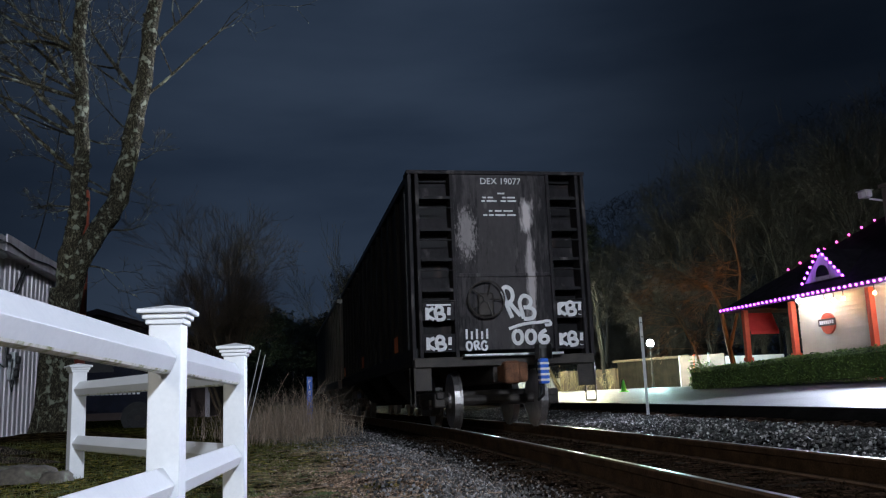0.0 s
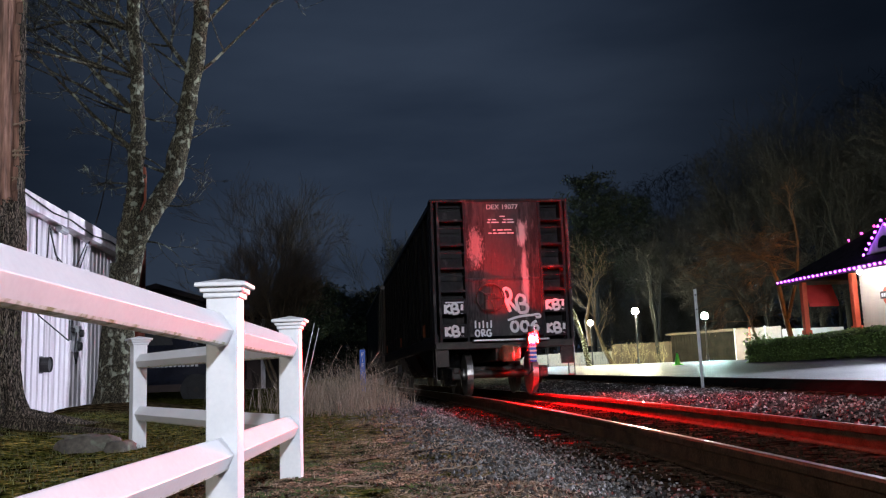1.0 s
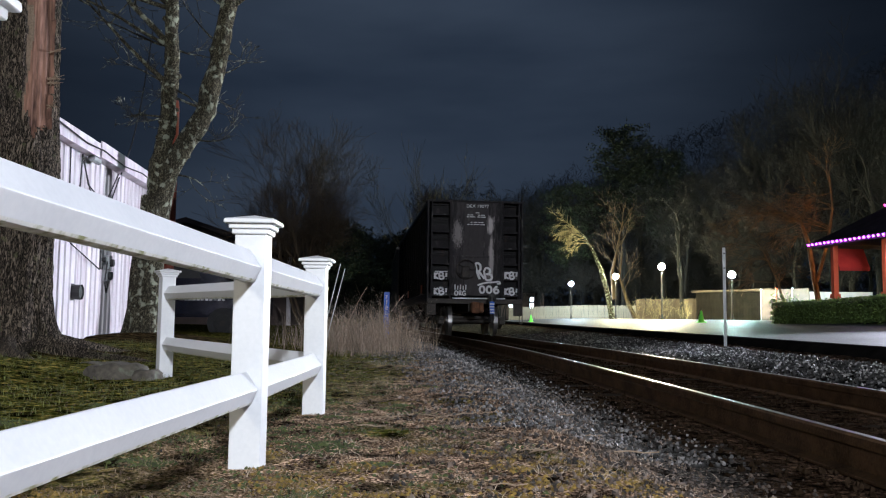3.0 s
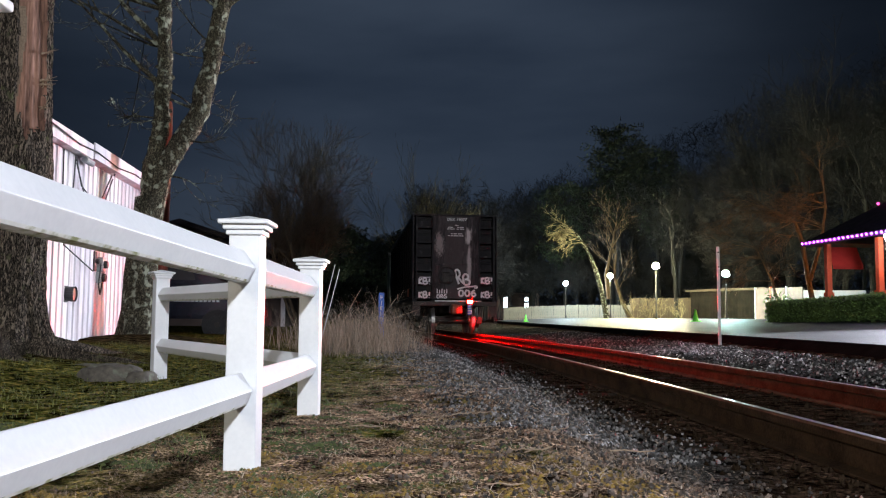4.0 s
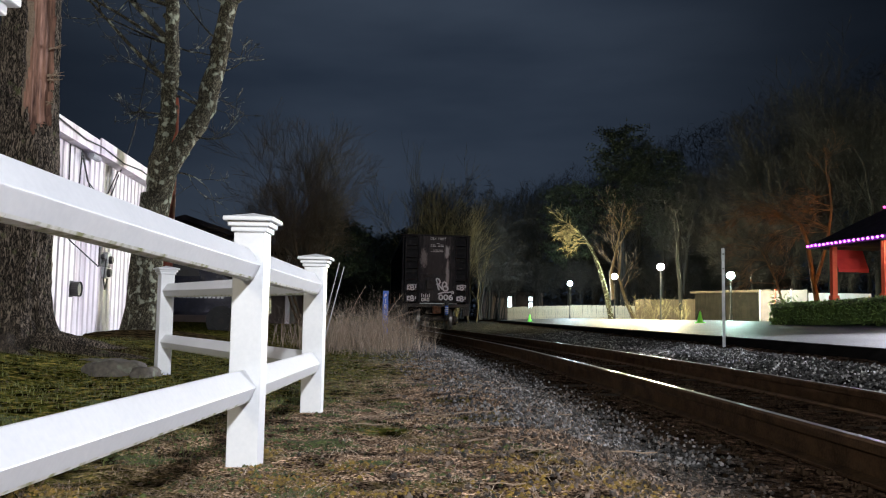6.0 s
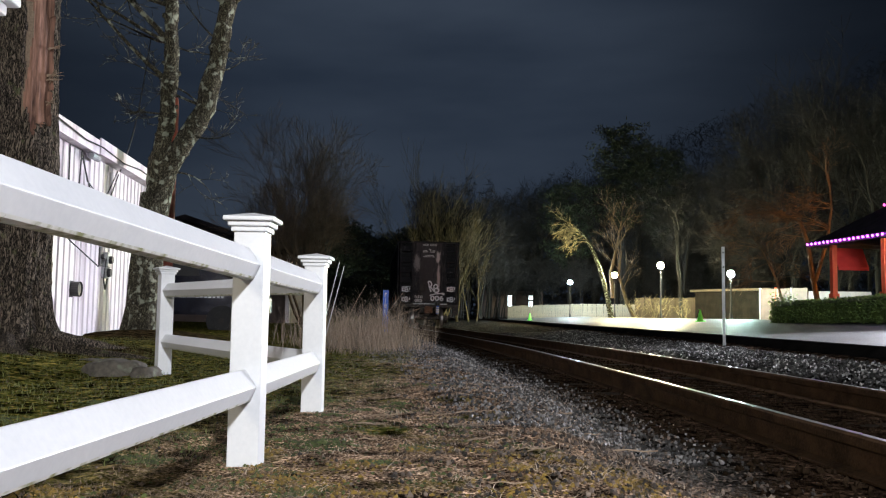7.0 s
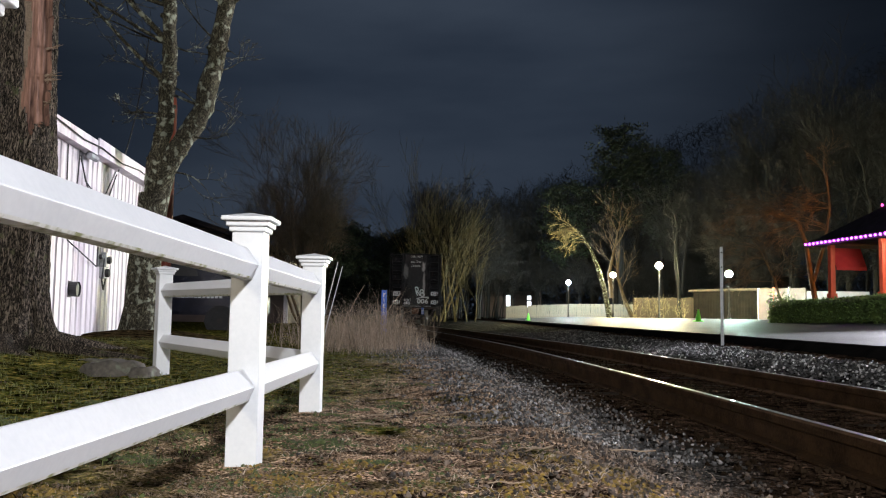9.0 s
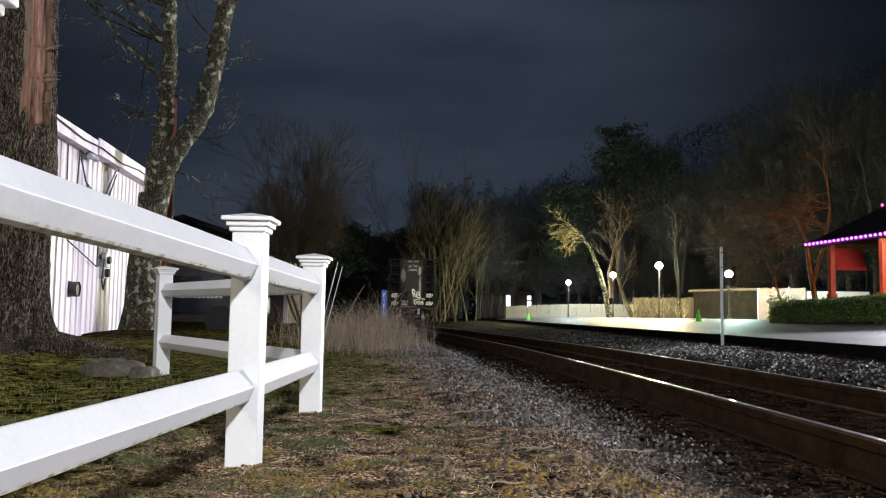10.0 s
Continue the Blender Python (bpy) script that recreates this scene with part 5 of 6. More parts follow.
# ---- the white metal shed ----
def build_shed():
    shed = thing("shed", "white metal-sided shed with wires under its eave", "building", (-5.29, 11.33, 0.0), 5.3)
    y0, y1, top = -4.2, 4.74, 2.88
    for lo, hi in (((-0.12, y0, -0.1), (0, y1, top)), ((-5, y1 - 0.12, -0.1), (-0.12, y1, top)), ((-5, y0, -0.1), (-0.12, y0 + 0.12, top)), ((-5.12, y0, -0.1), (-5, y1, top))):
        bm = bmesh.new()
        box(bm, lo, hi)
        part("wall", bm, M_SIDING, shed)
    bm = bmesh.new()
    prism(bm, [(0, 0), (0.012, 0.022), (0.034, 0.022), (0.046, 0)], (0, 0, -0.05), (0, 0, top - 0.02), (0, 1, 0), (1, 0, 0))
    me = bpy.data.meshes.new("siding_rib")
    bm.to_mesh(me)
    bm.free()
    y = y0 + 0.1
    while y < y1 - 0.05:
        ob = link("siding_rib", me, M_SIDING, shed)
        ob.location = (0, y, 0)
        y += 0.23
    bm = bmesh.new()
    prism(bm, [(0.16, 2.88), (0.16, 3.05), (-2.5, 3.63), (-2.5, 3.48), (-0.1, 2.86)], (0, y0 - 0.1, 0), (0, y1 + 0.12, 0), (1, 0, 0), (0, 0, 1))
    prism(bm, [(-2.5, 3.48), (-2.5, 3.63), (-5.3, 2.98), (-5.3, 2.83)], (0, y0 - 0.1, 0), (0, y1 + 0.12, 0), (1, 0, 0), (0, 0, 1))
    part("roof", bm, M_SIDING, shed)
    bm = bmesh.new()
    box(bm, (0.164, y0 - 0.1, 2.85), (0.185, 1.3, 3.07), 0.004)
    box(bm, (0.164, 1.36, 2.87), (0.19, y1 + 0.12, 3.12), 0.004)
    part("fascia", bm, M_SIDING, shed)
    bm = bmesh.new()
    tube(bm, (0.12, 1.1, 2.81), (0.12, 1.45, 2.81), 0.05, sides=10)
    part("gutter_end", bm, M_GALV, shed)
    # dryer vent and meter boxes
    vent = thing("wall_vent", "black square wall vent with a round hood", "vent", (-5.41, 12.21, 0.82), 5.3)
    bm = bmesh.new()
    box(bm, (0.0, -0.13, -0.12), (0.05, 0.13, 0.12), 0.01)
    part("backplate", bm, M_BLACK, vent)
    bm = bmesh.new()
    tube(bm, (0.05, 0.01, 0), (0.17, 0.01, 0), 0.105, 0.11, 18, False)
    tube(bm, (0.05, 0.01, 0), (0.15, 0.01, 0), 0.09, 0.095, 18)
    part("hood", bm, M_BLACK, vent)
    for dy, dz, w, h, d in ((-0.16, 0.1, 0.06, 0.16, 0.07), (0.08, 0.06, 0.09, 0.12, 0.11), (0.05, -0.15, 0.1, 0.09, 0.1)):
        b = thing("meter_box", "small dark electric box on the shed wall", "electric box", (-5.53 + 0.0, 13.62 + dy, 1.27 + dz), 5.3, "shed meters")
        bm = bmesh.new()
        box(bm, (0, -w, -h), (d, w, h), 0.012)
        part("case", bm, M_BLACK if dz > 0.08 else M_GALV, b)
        bm = bmesh.new()
        tube(bm, (d, 0, 0), (d + 0.05, 0, 0), w * 0.7, w * 0.65, 14)
        part("dial", bm, M_BLACK, b)

    def W(y, z, o=0.05):
        return tuple(shed.matrix_world @ Vector((o, y, z - 0.12 * (z > 2))))

    for pts in ([(0.4, 2.95), (0.42, 2.4), (0.5, 1.9), (0.55, 1.5), (1.9, 1.2)], [(0.9, 2.95), (0.85, 2.5), (0.75, 2.0), (0.7, 1.6)],
                [(0.95, 2.9), (1.2, 2.55), (1.7, 2.42), (2.2, 2.5), (2.7, 2.95)], [(0.95, 2.85), (1.3, 2.48), (1.8, 2.33), (2.3, 2.4), (2.75, 2.9)],
                [(-0.5, 3.12), (0.6, 3.06), (1.4, 3.1), (2.5, 3.05), (3.6, 3.12), (4.8, 3.06)], [(2.3, 1.35), (2.2, 1.0), (2.3, 0.85), (2.42, 1.1)]):
        o = 0.21 if pts[0][1] > 3 else 0.06
        tagged(cable("wire", [W(y, z, o) for y, z in pts], 0.011, M_CABLE), "loose black wire along the shed wall", "wire", group="shed wires")
    a, b = Vector(W(2.7, 2.95, 0.1)), Vector((-6.6, 18.5, 6.8))
    tagged(cable("wire", [a.lerp(b, k / 10) - Vector((0, 0, 0.5 * math.sin(math.pi * k / 10))) for k in range(11)], 0.012, M_CABLE), "black service wire hanging from the eave", "wire", group="shed wires")
    pole = thing("steel_pole", "rust-red steel pole behind the shed", "pole", (-5.82, 17.8, 0))
    bm = bmesh.new()
    tube(bm, (0, 0, 0), (0, 0, 4.9), 0.105, 0.1, 14)
    tube(bm, (0, 0, 4.9), (0.02, 0, 5.05), 0.1, 0.06, 14)
    part("shaft", bm, M_REDPOLE, pole)


build_shed()


# ---- rocks, weeds and litter round the fence ----
def rock(name, label, place, size, seed, rz):
    bm = bmesh.new()
    bmesh.ops.create_icosphere(bm, subdivisions=4, radius=1.0)
    for v in bm.verts:
        p = v.co.copy()
        k = 1 + 0.28 * noise.noise(p * 1.3 + Vector((seed, 0, 0))) + 0.1 * noise.noise(p * 3.5 + Vector((seed, 0, 0))) + 0.04 * noise.noise(p * 9)
        v.co = Vector((p.x * size[0], p.y * size[1], max(-0.4, min(0.72 + 0.1 * p.x, p.z)) * size[2])) * k
    ob = part(name, bm, M_ROCK, smooth=True)
    ob.matrix_world = pose(*place, 0, 0, rz)
    tagged(ob, label, "rock", group="rocks by the fence")


rock("rock", "flat lichened rock in the grass by the fence", (-2.74, 7.1, -0.01), (0.25, 0.18, 0.17), 1, 20)
rock("rock", "long low stone below the tree", (-3.25, 8.2, -0.01), (0.36, 0.2, 0.1), 5, -30)
rock("rock", "small brown stone beside the fence post", (-2.42, 6.95, 0.02), (0.13, 0.1, 0.08), 9, 60)
rock("rock", "rounded stone half sunk by the root", (-3.7, 7.9, -0.02), (0.24, 0.2, 0.09), 13, 10)


def blades(name, label, category, count, seed, material, where, lo, hi, width, bend):
    """Thin bent blades as one mesh."""
    rnd = random.Random(seed)
    V, F = [], []
    for _ in range(count):
        x, y = where(rnd)
        h, a = rnd.uniform(lo, hi), rnd.uniform(0, 6.28)
        if hi > 0.5:
            h *= 0.75 + 0.7 * noise.noise(Vector((x * 1.9, y * 1.3, 8)))
            if x > track_x(y) - 2.15:
                continue
        lean = Vector((math.cos(a), math.sin(a), 0)) * h * rnd.uniform(0.1, bend)
        w = Vector((-math.sin(a), math.cos(a), 0)) * width * rnd.uniform(0.6, 1.2)
        p = Vector((x, y, ground_z(x, y) - 0.005))
        i = len(V)
        up = Vector((0, 0, h))
        V += [p - w, p + w, p + 0.45 * up + 0.25 * lean + 0.8 * w, p + 0.45 * up + 0.25 * lean - 0.8 * w, p + (1 - 0.3 * min(1, bend)) * up + lean]
        F += [(i, i + 1, i + 2, i + 3), (i + 3, i + 2, i + 4)]
    tagged(link(name, mesh_of(name, V, F), material), label, category, kind="stuff")


def weeds_where(r):
    k = r.random()
    if k < 0.62:
        return r.gauss(-1.15, 0.42), r.triangular(10.9, 17, 13)
    if k < 0.82:
        return r.gauss(-2.0, 0.5), r.uniform(13, 19)
    return r.gauss(-1.6, 0.6), r.uniform(16, 27)


def fence_side(r):
    y = 2.2 + 8.5 * r.random() ** 1.2
    return r.triangular(-3.6, 0.9, -0.9), y


def lawn(r):
    y = 3.0 + 9.5 * r.random() ** 1.1
    return r.uniform(-4.6, -0.8 + 0.4 * smooth01(4, 7, y)), y


def path_where(r):
    while True:
        y = 1.9 + 9 * r.random() ** 1.5
        x = r.uniform(-1.2, track_x(y) - 1.5)
        if noise.noise(Vector((x * 2.6, y * 2.6, 4))) > r.uniform(-0.45, 0.35):
            return x, y


def straw_edge(r):
    while True:
        y = 2.0 + 9 * r.random() ** 1.3
        x = track_x(y) + r.triangular(-3.6, -1.35, -2.2)
        if noise.noise(Vector((x * 3.4, y * 3.4, 14))) > r.uniform(-0.2, 0.4):
            return x, y


blades("dry_weeds", "tall dry brown weeds beside the track", "weeds", 4300, 41, M_WEED, weeds_where, 0.12, 1.45, 0.0023, 1.2)
blades("thin_grass", "thin green and brown grass by the fence", "grass", 14000, 42, M_GRASS, lawn, 0.02, 0.07, 0.0022, 1.3)
blades("dead_grass", "flattened dead straw on the trodden path", "grass", 34000, 43, M_STRAW, path_where, 0.008, 0.03, 0.001, 3.2)
blades("pale_straw", "long pale straw strands along the gravel edge", "straw", 5200, 45, M_PALESTRAW, straw_edge, 0.012, 0.035, 0.0018, 5.0)
blades("leaf_litter", "brown dead leaves and thatch on the ground", "leaves", 14000, 44, M_LEAF, fence_side, 0.006, 0.02, 0.0038, 1.4)


def moss(name, label, material, seed, count, centres, area, size):
    """Low tufted cushions: clusters of small uneven domes."""
    rnd = random.Random(seed)
    V, F = [], []
    (x0, x1, xm), (y0, y1) = area
    spots = [(rnd.triangular(x0, x1, xm), y0 + (y1 - y0) * rnd.random() ** 1.8, rnd.uniform(0.03, 0.12)) for _ in range(centres)]
    for _ in range(count):
        cx, cy, cr = rnd.choice(spots)
        x, y = rnd.gauss(cx, cr), rnd.gauss(cy, cr)
        r = rnd.uniform(*size)
        c = Vector((x, y, ground_z(x, y)))
        i = len(V)
        n = 7
        V.append(c + Vector((0, 0, 0.8 * r)))
        for ring, hgt in ((0.55, 0.4), (1.0, -0.15)):
            for k in range(n):
                a = 6.28 * k / n
                q = r * ring * rnd.uniform(0.6, 1.35)
                V.append(c + Vector((q * math.cos(a), q * math.sin(a), hgt * r)))
        for k in range(n):
            b, d = i + 1 + k, i + 1 + (k + 1) % n
            F += [(i, b, d), (b, b + n, d + n, d)]
    tagged(link(name, mesh_of(name, V, F), material), label, "moss", kind="stuff")


moss("yellow_moss", "yellow moss cushions on the bare ground", M_MOSS, 50, 7000, 60, ((-1.4, 0.95, -0.1), (1.85, 3.6)), (0.003, 0.011))
moss("green_moss", "dull green moss patches beside the fence", M_GREENMOSS, 51, 6500, 60, ((-2.2, 0.5, -0.8), (2.0, 6.5)), (0.003, 0.011))


def stalks():
    rnd = random.Random(61)
    for a, b in (((-1.35, 11.3, 0.1), (-0.35, 12.2, 0.62)), ((-1.0, 11.6, 0.1), (-0.62, 12.6, 0.85)), ((-1.5, 12.0, 0.1), (-1.15, 12.4, 0.95))):
        a, b = Vector(a), Vector(b)
        ob = cable("weed_stalk", [a.lerp(b, k / 6) + Vector((0, 0, 0.06 * math.sin(math.pi * k / 6))) for k in range(7)], 0.0035, M_STRAW)
        tagged(ob, "pale bent weed stalk beside the track", "stalk", group="weed stalks")
    for dx in (0, 0.06):
        ob = cable("stake", [(-1.62 + dx, 11.0, 0.1), (-1.37 + dx, 11.0, 1.2 - dx)], 0.006, M_GALV)
        tagged(ob, "thin pale leaning stake in the weeds", "stake", group="leaning stakes")
    for _ in range(26):
        y = rnd.uniform(2.6, 7)
        x = rnd.uniform(-0.5, track_x(y) - 1.9)
        a = rnd.uniform(-0.7, 0.9)
        ln = rnd.uniform(0.06, 0.2)
        ob = cable("twig", [(x + ln * k / 3 * math.cos(a), y + ln * k / 3 * math.sin(a), ground_z(x, y) + 0.012 + 0.006 * (k % 2)) for k in range(4)], rnd.uniform(0.002, 0.004), M_STRAW)
        tagged(ob, "broken pale twig on the dirt", "twig", group="ground twigs")


stalks()


def build_blue_sign():
    sign = thing("sign", "narrow blue upright marker sign with white letters", "sign", (-1.39, 20.03, 0))
    bm = bmesh.new()
    box(bm, (-0.065, 0, 0.0), (0.065, 0.012, 1.09), 0.004)
    part("board", bm, M_BLUE, sign)
    for k, c in enumerate("FIELD"):
        text("letter", c, 0.13, M_STENCIL, pose(0, -0.004, 0.93 - 0.125 * k, 90, 0, 0), sign)


build_blue_sign()


# ---- the dark house and the truck beyond the fence ----
def build_house():
    house = thing("house", "dark brown house with a low gable roof", "house", (-9.6, 30.5, 0))
    bm = bmesh.new()
    box(bm, (-4.2, 0, -0.1), (4.0, 7, 2.6))
    part("wall", bm, M_DARKHOUSE, house)
    bm = bmesh.new()
    prism(bm, [(-4.6, 2.45), (-4.6, 2.6), (0.3, 3.95), (4.45, 2.6), (4.45, 2.45), (0.3, 3.75)], (0, -0.4, 0), (0, 7.4, 0), (1, 0, 0), (0, 0, 1))
    prism(bm, [(-4.2, 2.55), (0.3, 3.72), (4.0, 2.55)], (0, 0.0, 0), (0, 0.1, 0), (1, 0, 0), (0, 0, 1))
    part("roof", bm, M_ROOFDARK, house)
    bm = bmesh.new()
    box(bm, (3.9, -0.06, -0.1), (4.06, -0.005, 2.6), 0.01)
    part("corner_board", bm, M_SIDING, house)
    bm = bmesh.new()
    box(bm, (1.6, -0.05, 1.2), (2.6, -0.005, 2.1), 0.01)
    w = part("window", bm, M_SIDING, house)
    bm = bmesh.new()
    box(bm, (1.68, -0.06, 1.28), (2.52, -0.052, 2.02))
    part("pane", bm, M_TRUCK, w)


def build_pickup():
    car = thing("van", "dark blue work van with a painted line on its side", "van", (-6.1, 18.2, 0.1), 0)
    bm = bmesh.new()
    prism(bm, [(-2.3, 0.35), (-2.3, 1.35), (-1.9, 1.72), (0.9, 1.72), (1.35, 1.12), (1.95, 1.0), (2.05, 0.8), (2.05, 0.35)], (0, 0, 0), (0, 1.8, 0), (1, 0, 0), (0, 0, 1))
    bmesh.ops.bevel(bm, geom=list(bm.edges), offset=0.05, segments=2, affect="EDGES")
    part("body", bm, M_TRUCK, car)
    for x0, x1 in ((-1.2, -0.2), (-0.1, 0.85)):
        bm = bmesh.new()
        prism(bm, [(x0, 1.18), (x0, 1.6), (x1 - 0.1, 1.6), (x1, 1.18)], (0, -0.006, 0), (0, -0.001, 0), (1, 0, 0), (0, 0, 1))
        part("side_window", bm, M_BLACK, car)
    for x in (-1.45, 1.35):
        bm = bmesh.new()
        tube(bm, (x, -0.03, 0.23), (x, 0.2, 0.23), 0.33, sides=26)
        wheel = part("wheel", bm, M_TYRE, car)
        bm = bmesh.new()
        tube(bm, (x, -0.045, 0.23), (x, -0.02, 0.23), 0.2, 0.2, 20, False)
        tube(bm, (x, -0.045, 0.23), (x, -0.02, 0.23), 0.182, 0.182, 20, False)
        tube(bm, (x, -0.04, 0.23), (x, -0.02, 0.23), 0.06, 0.06, 12)
        part("rim", bm, M_IRON, wheel)
    for k in range(11):
        bm = bmesh.new()
        box(bm, (0.42 + 0.09 * k, -0.012, 0.71), (0.48 + 0.09 * k, -0.004, 0.8 if k not in (1, 5) else 0.76))
        part("lettering_bar", bm, M_STENCIL, car)


build_house()
build_pickup()


# ---- the lot: lamps, signpost, cones, fences ----
def build_lot_lamps():
    for x, y, z, power, colour in LOT_LAMPS:
        g = lot_z(x, y)
        ob = thing("street_lamp", "lit parking lot lamp on a thin pole", "lamp", (x, y, g), group="parking lot lamps")
        bm = bmesh.new()
        tube(bm, (0, 0, 0), (0, 0, z - g - 0.15), 0.045, 0.035, 10)
        tube(bm, (0, 0, 0), (0, 0, 0.3), 0.1, 0.07, 10)
        part("pole", bm, M_IRON, ob)
        bm = bmesh.new()
        bmesh.ops.create_icosphere(bm, subdivisions=2, radius=0.19, matrix=Matrix.Translation((0, 0, z - g)))
        part("globe", bm, glow("lamp_glow", colour, 2.6 * power), ob, "brightly glowing globe")
        bm = bmesh.new()
        tube(bm, (0, 0, z - g + 0.16), (0, 0, z - g + 0.22), 0.13, 0.05, 12)
        part("cap", bm, M_BLACK, ob)
        bm = bmesh.new()
        tube(bm, (0, 0, z - g - 0.2), (0, 0, z - g - 0.15), 0.05, 0.1, 12)
        part("collar", bm, M_BLACK, ob)
    # poles out of view for the street light and the added fill
    for sx, sy, sz in (STREET, BACK_FILL):
        ob = street_lamp(sx, sy, sz)


def street_lamp(sx, sy, sz):
    g = lot_z(sx + 0.6, sy)
    ob = thing("street_lamp", "tall unseen street lamp on a steel pole behind the camera", "lamp", (sx + 0.6, sy - 0.4, g), group="street lamps")
    h = sz - g
    bm = bmesh.new()
    tube(bm, (0, 0, 0), (0, 0, h + 0.4), 0.1, 0.07, 10)
    tube(bm, (0, 0, h + 0.3), (-0.6, 0.4, h + 0.45), 0.04, 0.04, 8)
    part("pole", bm, M_GALV, ob)
    bm = bmesh.new()
    tube(bm, (-0.6, 0.4, h + 0.32), (-0.6, 0.4, h + 0.52), 0.26, 0.1, 16)
    part("shade", bm, M_GALV, ob)
    return ob


def build_lot_things():
    post = thing("signpost", "bare galvanised steel signpost in the gravel", "post", (5.71, 17.45, 0))
    bm = bmesh.new()
    prism(bm, [(-0.03, 0.0), (-0.03, 0.012), (-0.012, 0.03), (0.012, 0.03), (0.03, 0.012), (0.03, 0), (0.014, 0.0), (0.008, 0.018), (-0.008, 0.018), (-0.014, 0)], (0, 0, -0.05), (-0.01, 0, 2.02), (1, 0, 0), (0, 1, 0))
    part("shaft", bm, M_GALV, post)
    for z in (1.9, 1.6):
        bm = bmesh.new()
        tube(bm, (-0.01, -0.02, z), (-0.01, 0.04, z), 0.016, sides=8)
        part("bolt", bm, M_IRON, post)
    for x, y in ((10.8, 36.1), (6.02, 60.2)):
        cone = thing("traffic_cone", "bright green traffic cone on the asphalt", "cone", (x, y, lot_z(x, y)), group="green cones")
        bm = bmesh.new()
        tube(bm, (0, 0, 0.03), (0, 0, 0.5), 0.13, 0.03, 14)
        part("body", bm, M_CONE, cone)
        bm = bmesh.new()
        box(bm, (-0.18, -0.18, 0), (0.18, 0.18, 0.035), 0.01)
        part("base", bm, M_CONE, cone)

    def board_fence(x0, y0, x1, y1, h, label, material):
        f = thing("board_fence", label, "fence")
        n = int(math.hypot(x1 - x0, y1 - y0) / 0.22)
        rnd = random.Random(int(x0 * 10))
        d = math.degrees(math.atan2(y1 - y0, x1 - x0))
        bm = bmesh.new()
        box(bm, (-0.1, -0.012, 0), (0.1, 0.012, h), 0.004)
        me = bpy.data.meshes.new("board")
        bm.to_mesh(me)
        bm.free()
        for k in range(n):
            t = k / n
            x, y = x0 + (x1 - x0) * t, y0 + (y1 - y0) * t
            ob = link("board", me, material, f)
            ob.matrix_local = pose(x, y, lot_z(x, y) - 0.03 + rnd.uniform(-0.04, 0.02), rnd.uniform(-1, 1), rnd.uniform(-1, 1), d)
        bm = bmesh.new()
        for z in (0.3, h - 0.25):
            prism(bm, [(-0.03, z), (0.03, z), (0.03, z + 0.08), (-0.03, z + 0.08)], (x0, y0 + 0.05, lot_z(x0, y0)), (x1, y1 + 0.05, lot_z(x1, y1)), (0, 1, 0), (0, 0, 1))
        part("stringer", bm, material, f)

    board_fence(6.3, 84, 17.9, 79, 1.25, "weathered board fence lit yellow behind the lot", M_BOARD)
    board_fence(13.9, 62, 17.2, 57.5, 1.45, "brown board fence beside the lot", M_DARKBOARD)
    hut = thing("hut", "low dark flat-roofed hut behind the lot", "hut", (16.6, 56.5, lot_z(17, 56)), -62)
    bm = bmesh.new()
    box(bm, (0, 0, 0), (6.2, 3, 1.75), 0.02)
    part("wall", bm, M_HUT, hut)
    bm = bmesh.new()
    box(bm, (-0.25, -0.25, 1.75), (6.4, 3.2, 1.9), 0.02)
    part("roof", bm, M_DARKBOARD, hut)
    for k in range(26):
        bm = bmesh.new()
        box(bm, (0.24 * k, -0.02, 0), (0.24 * k + 0.21, -0.003, 1.74 - 0.02 * (k % 3)), 0.004)
        part("board", bm, M_HUT, hut)
    # brush and bare trunks before the hut
    rnd = random.Random(90)
    for x, y, h in ((13.2, 58.5, 1.5), (14.3, 56, 1.2), (15.2, 54, 1.0), (14.7, 60, 1.3)):
        V, F = [], []
        for _ in range(9):
            branch(V, F, rnd, Vector((rnd.gauss(0, 0.12), rnd.gauss(0, 0.12), -0.05)), Vector((rnd.gauss(0, 0.5), rnd.gauss(0, 0.5), 1)), h * rnd.uniform(0.6, 1.0), 0.012, 2, 0.005, 3, 0.0, 0.12)
        ob = link("shrub", mesh_of("shrub", V, F), M_LITBARK)
        ob.matrix_world = pose(x, y, lot_z(x, y) - 0.05)
        tagged(ob, "bare twiggy shrub lit by the lot lamps", "shrub", group="bare shrubs")
    for x, y, h, r in ((16.2, 58.4, 6.0, 0.14), (16.9, 60.5, 7.5, 0.17)):
        t = thing("tree", "bare trunk lit yellow beside the lot lamps", "tree", (x, y, lot_z(x, y)))
        V, F = [], []
        pts = [Vector((rnd.gauss(0, 0.07) - 0.05 * k, rnd.gauss(0, 0.05), -0.1 + h * k / 7)) for k in range(8)]
        tube_line(V, F, pts, [r * (1.3 if k == 0 else 1 - 0.09 * k) for k in range(8)], 10, None, 0.2)
        link("trunk", mesh_of("trunk", V, F), M_TWIG, t)
        V, F = [], []
        for k in range(6):
            branch(V, F, rnd, pts[rnd.randrange(4, 8)], Vector((rnd.gauss(0, 1), rnd.gauss(0, 0.6), 0.8)), rnd.uniform(1.2, 2.4), 0.04, 2, 0.008, 3, 0.0)
        link("crown", mesh_of("crown", V, F), M_TWIG, t)
    panel = thing("screen_wall", "grey enclosure wall panel beside the restaurant", "wall panel", (18.3, 49.5, lot_z(18, 49)), -70)
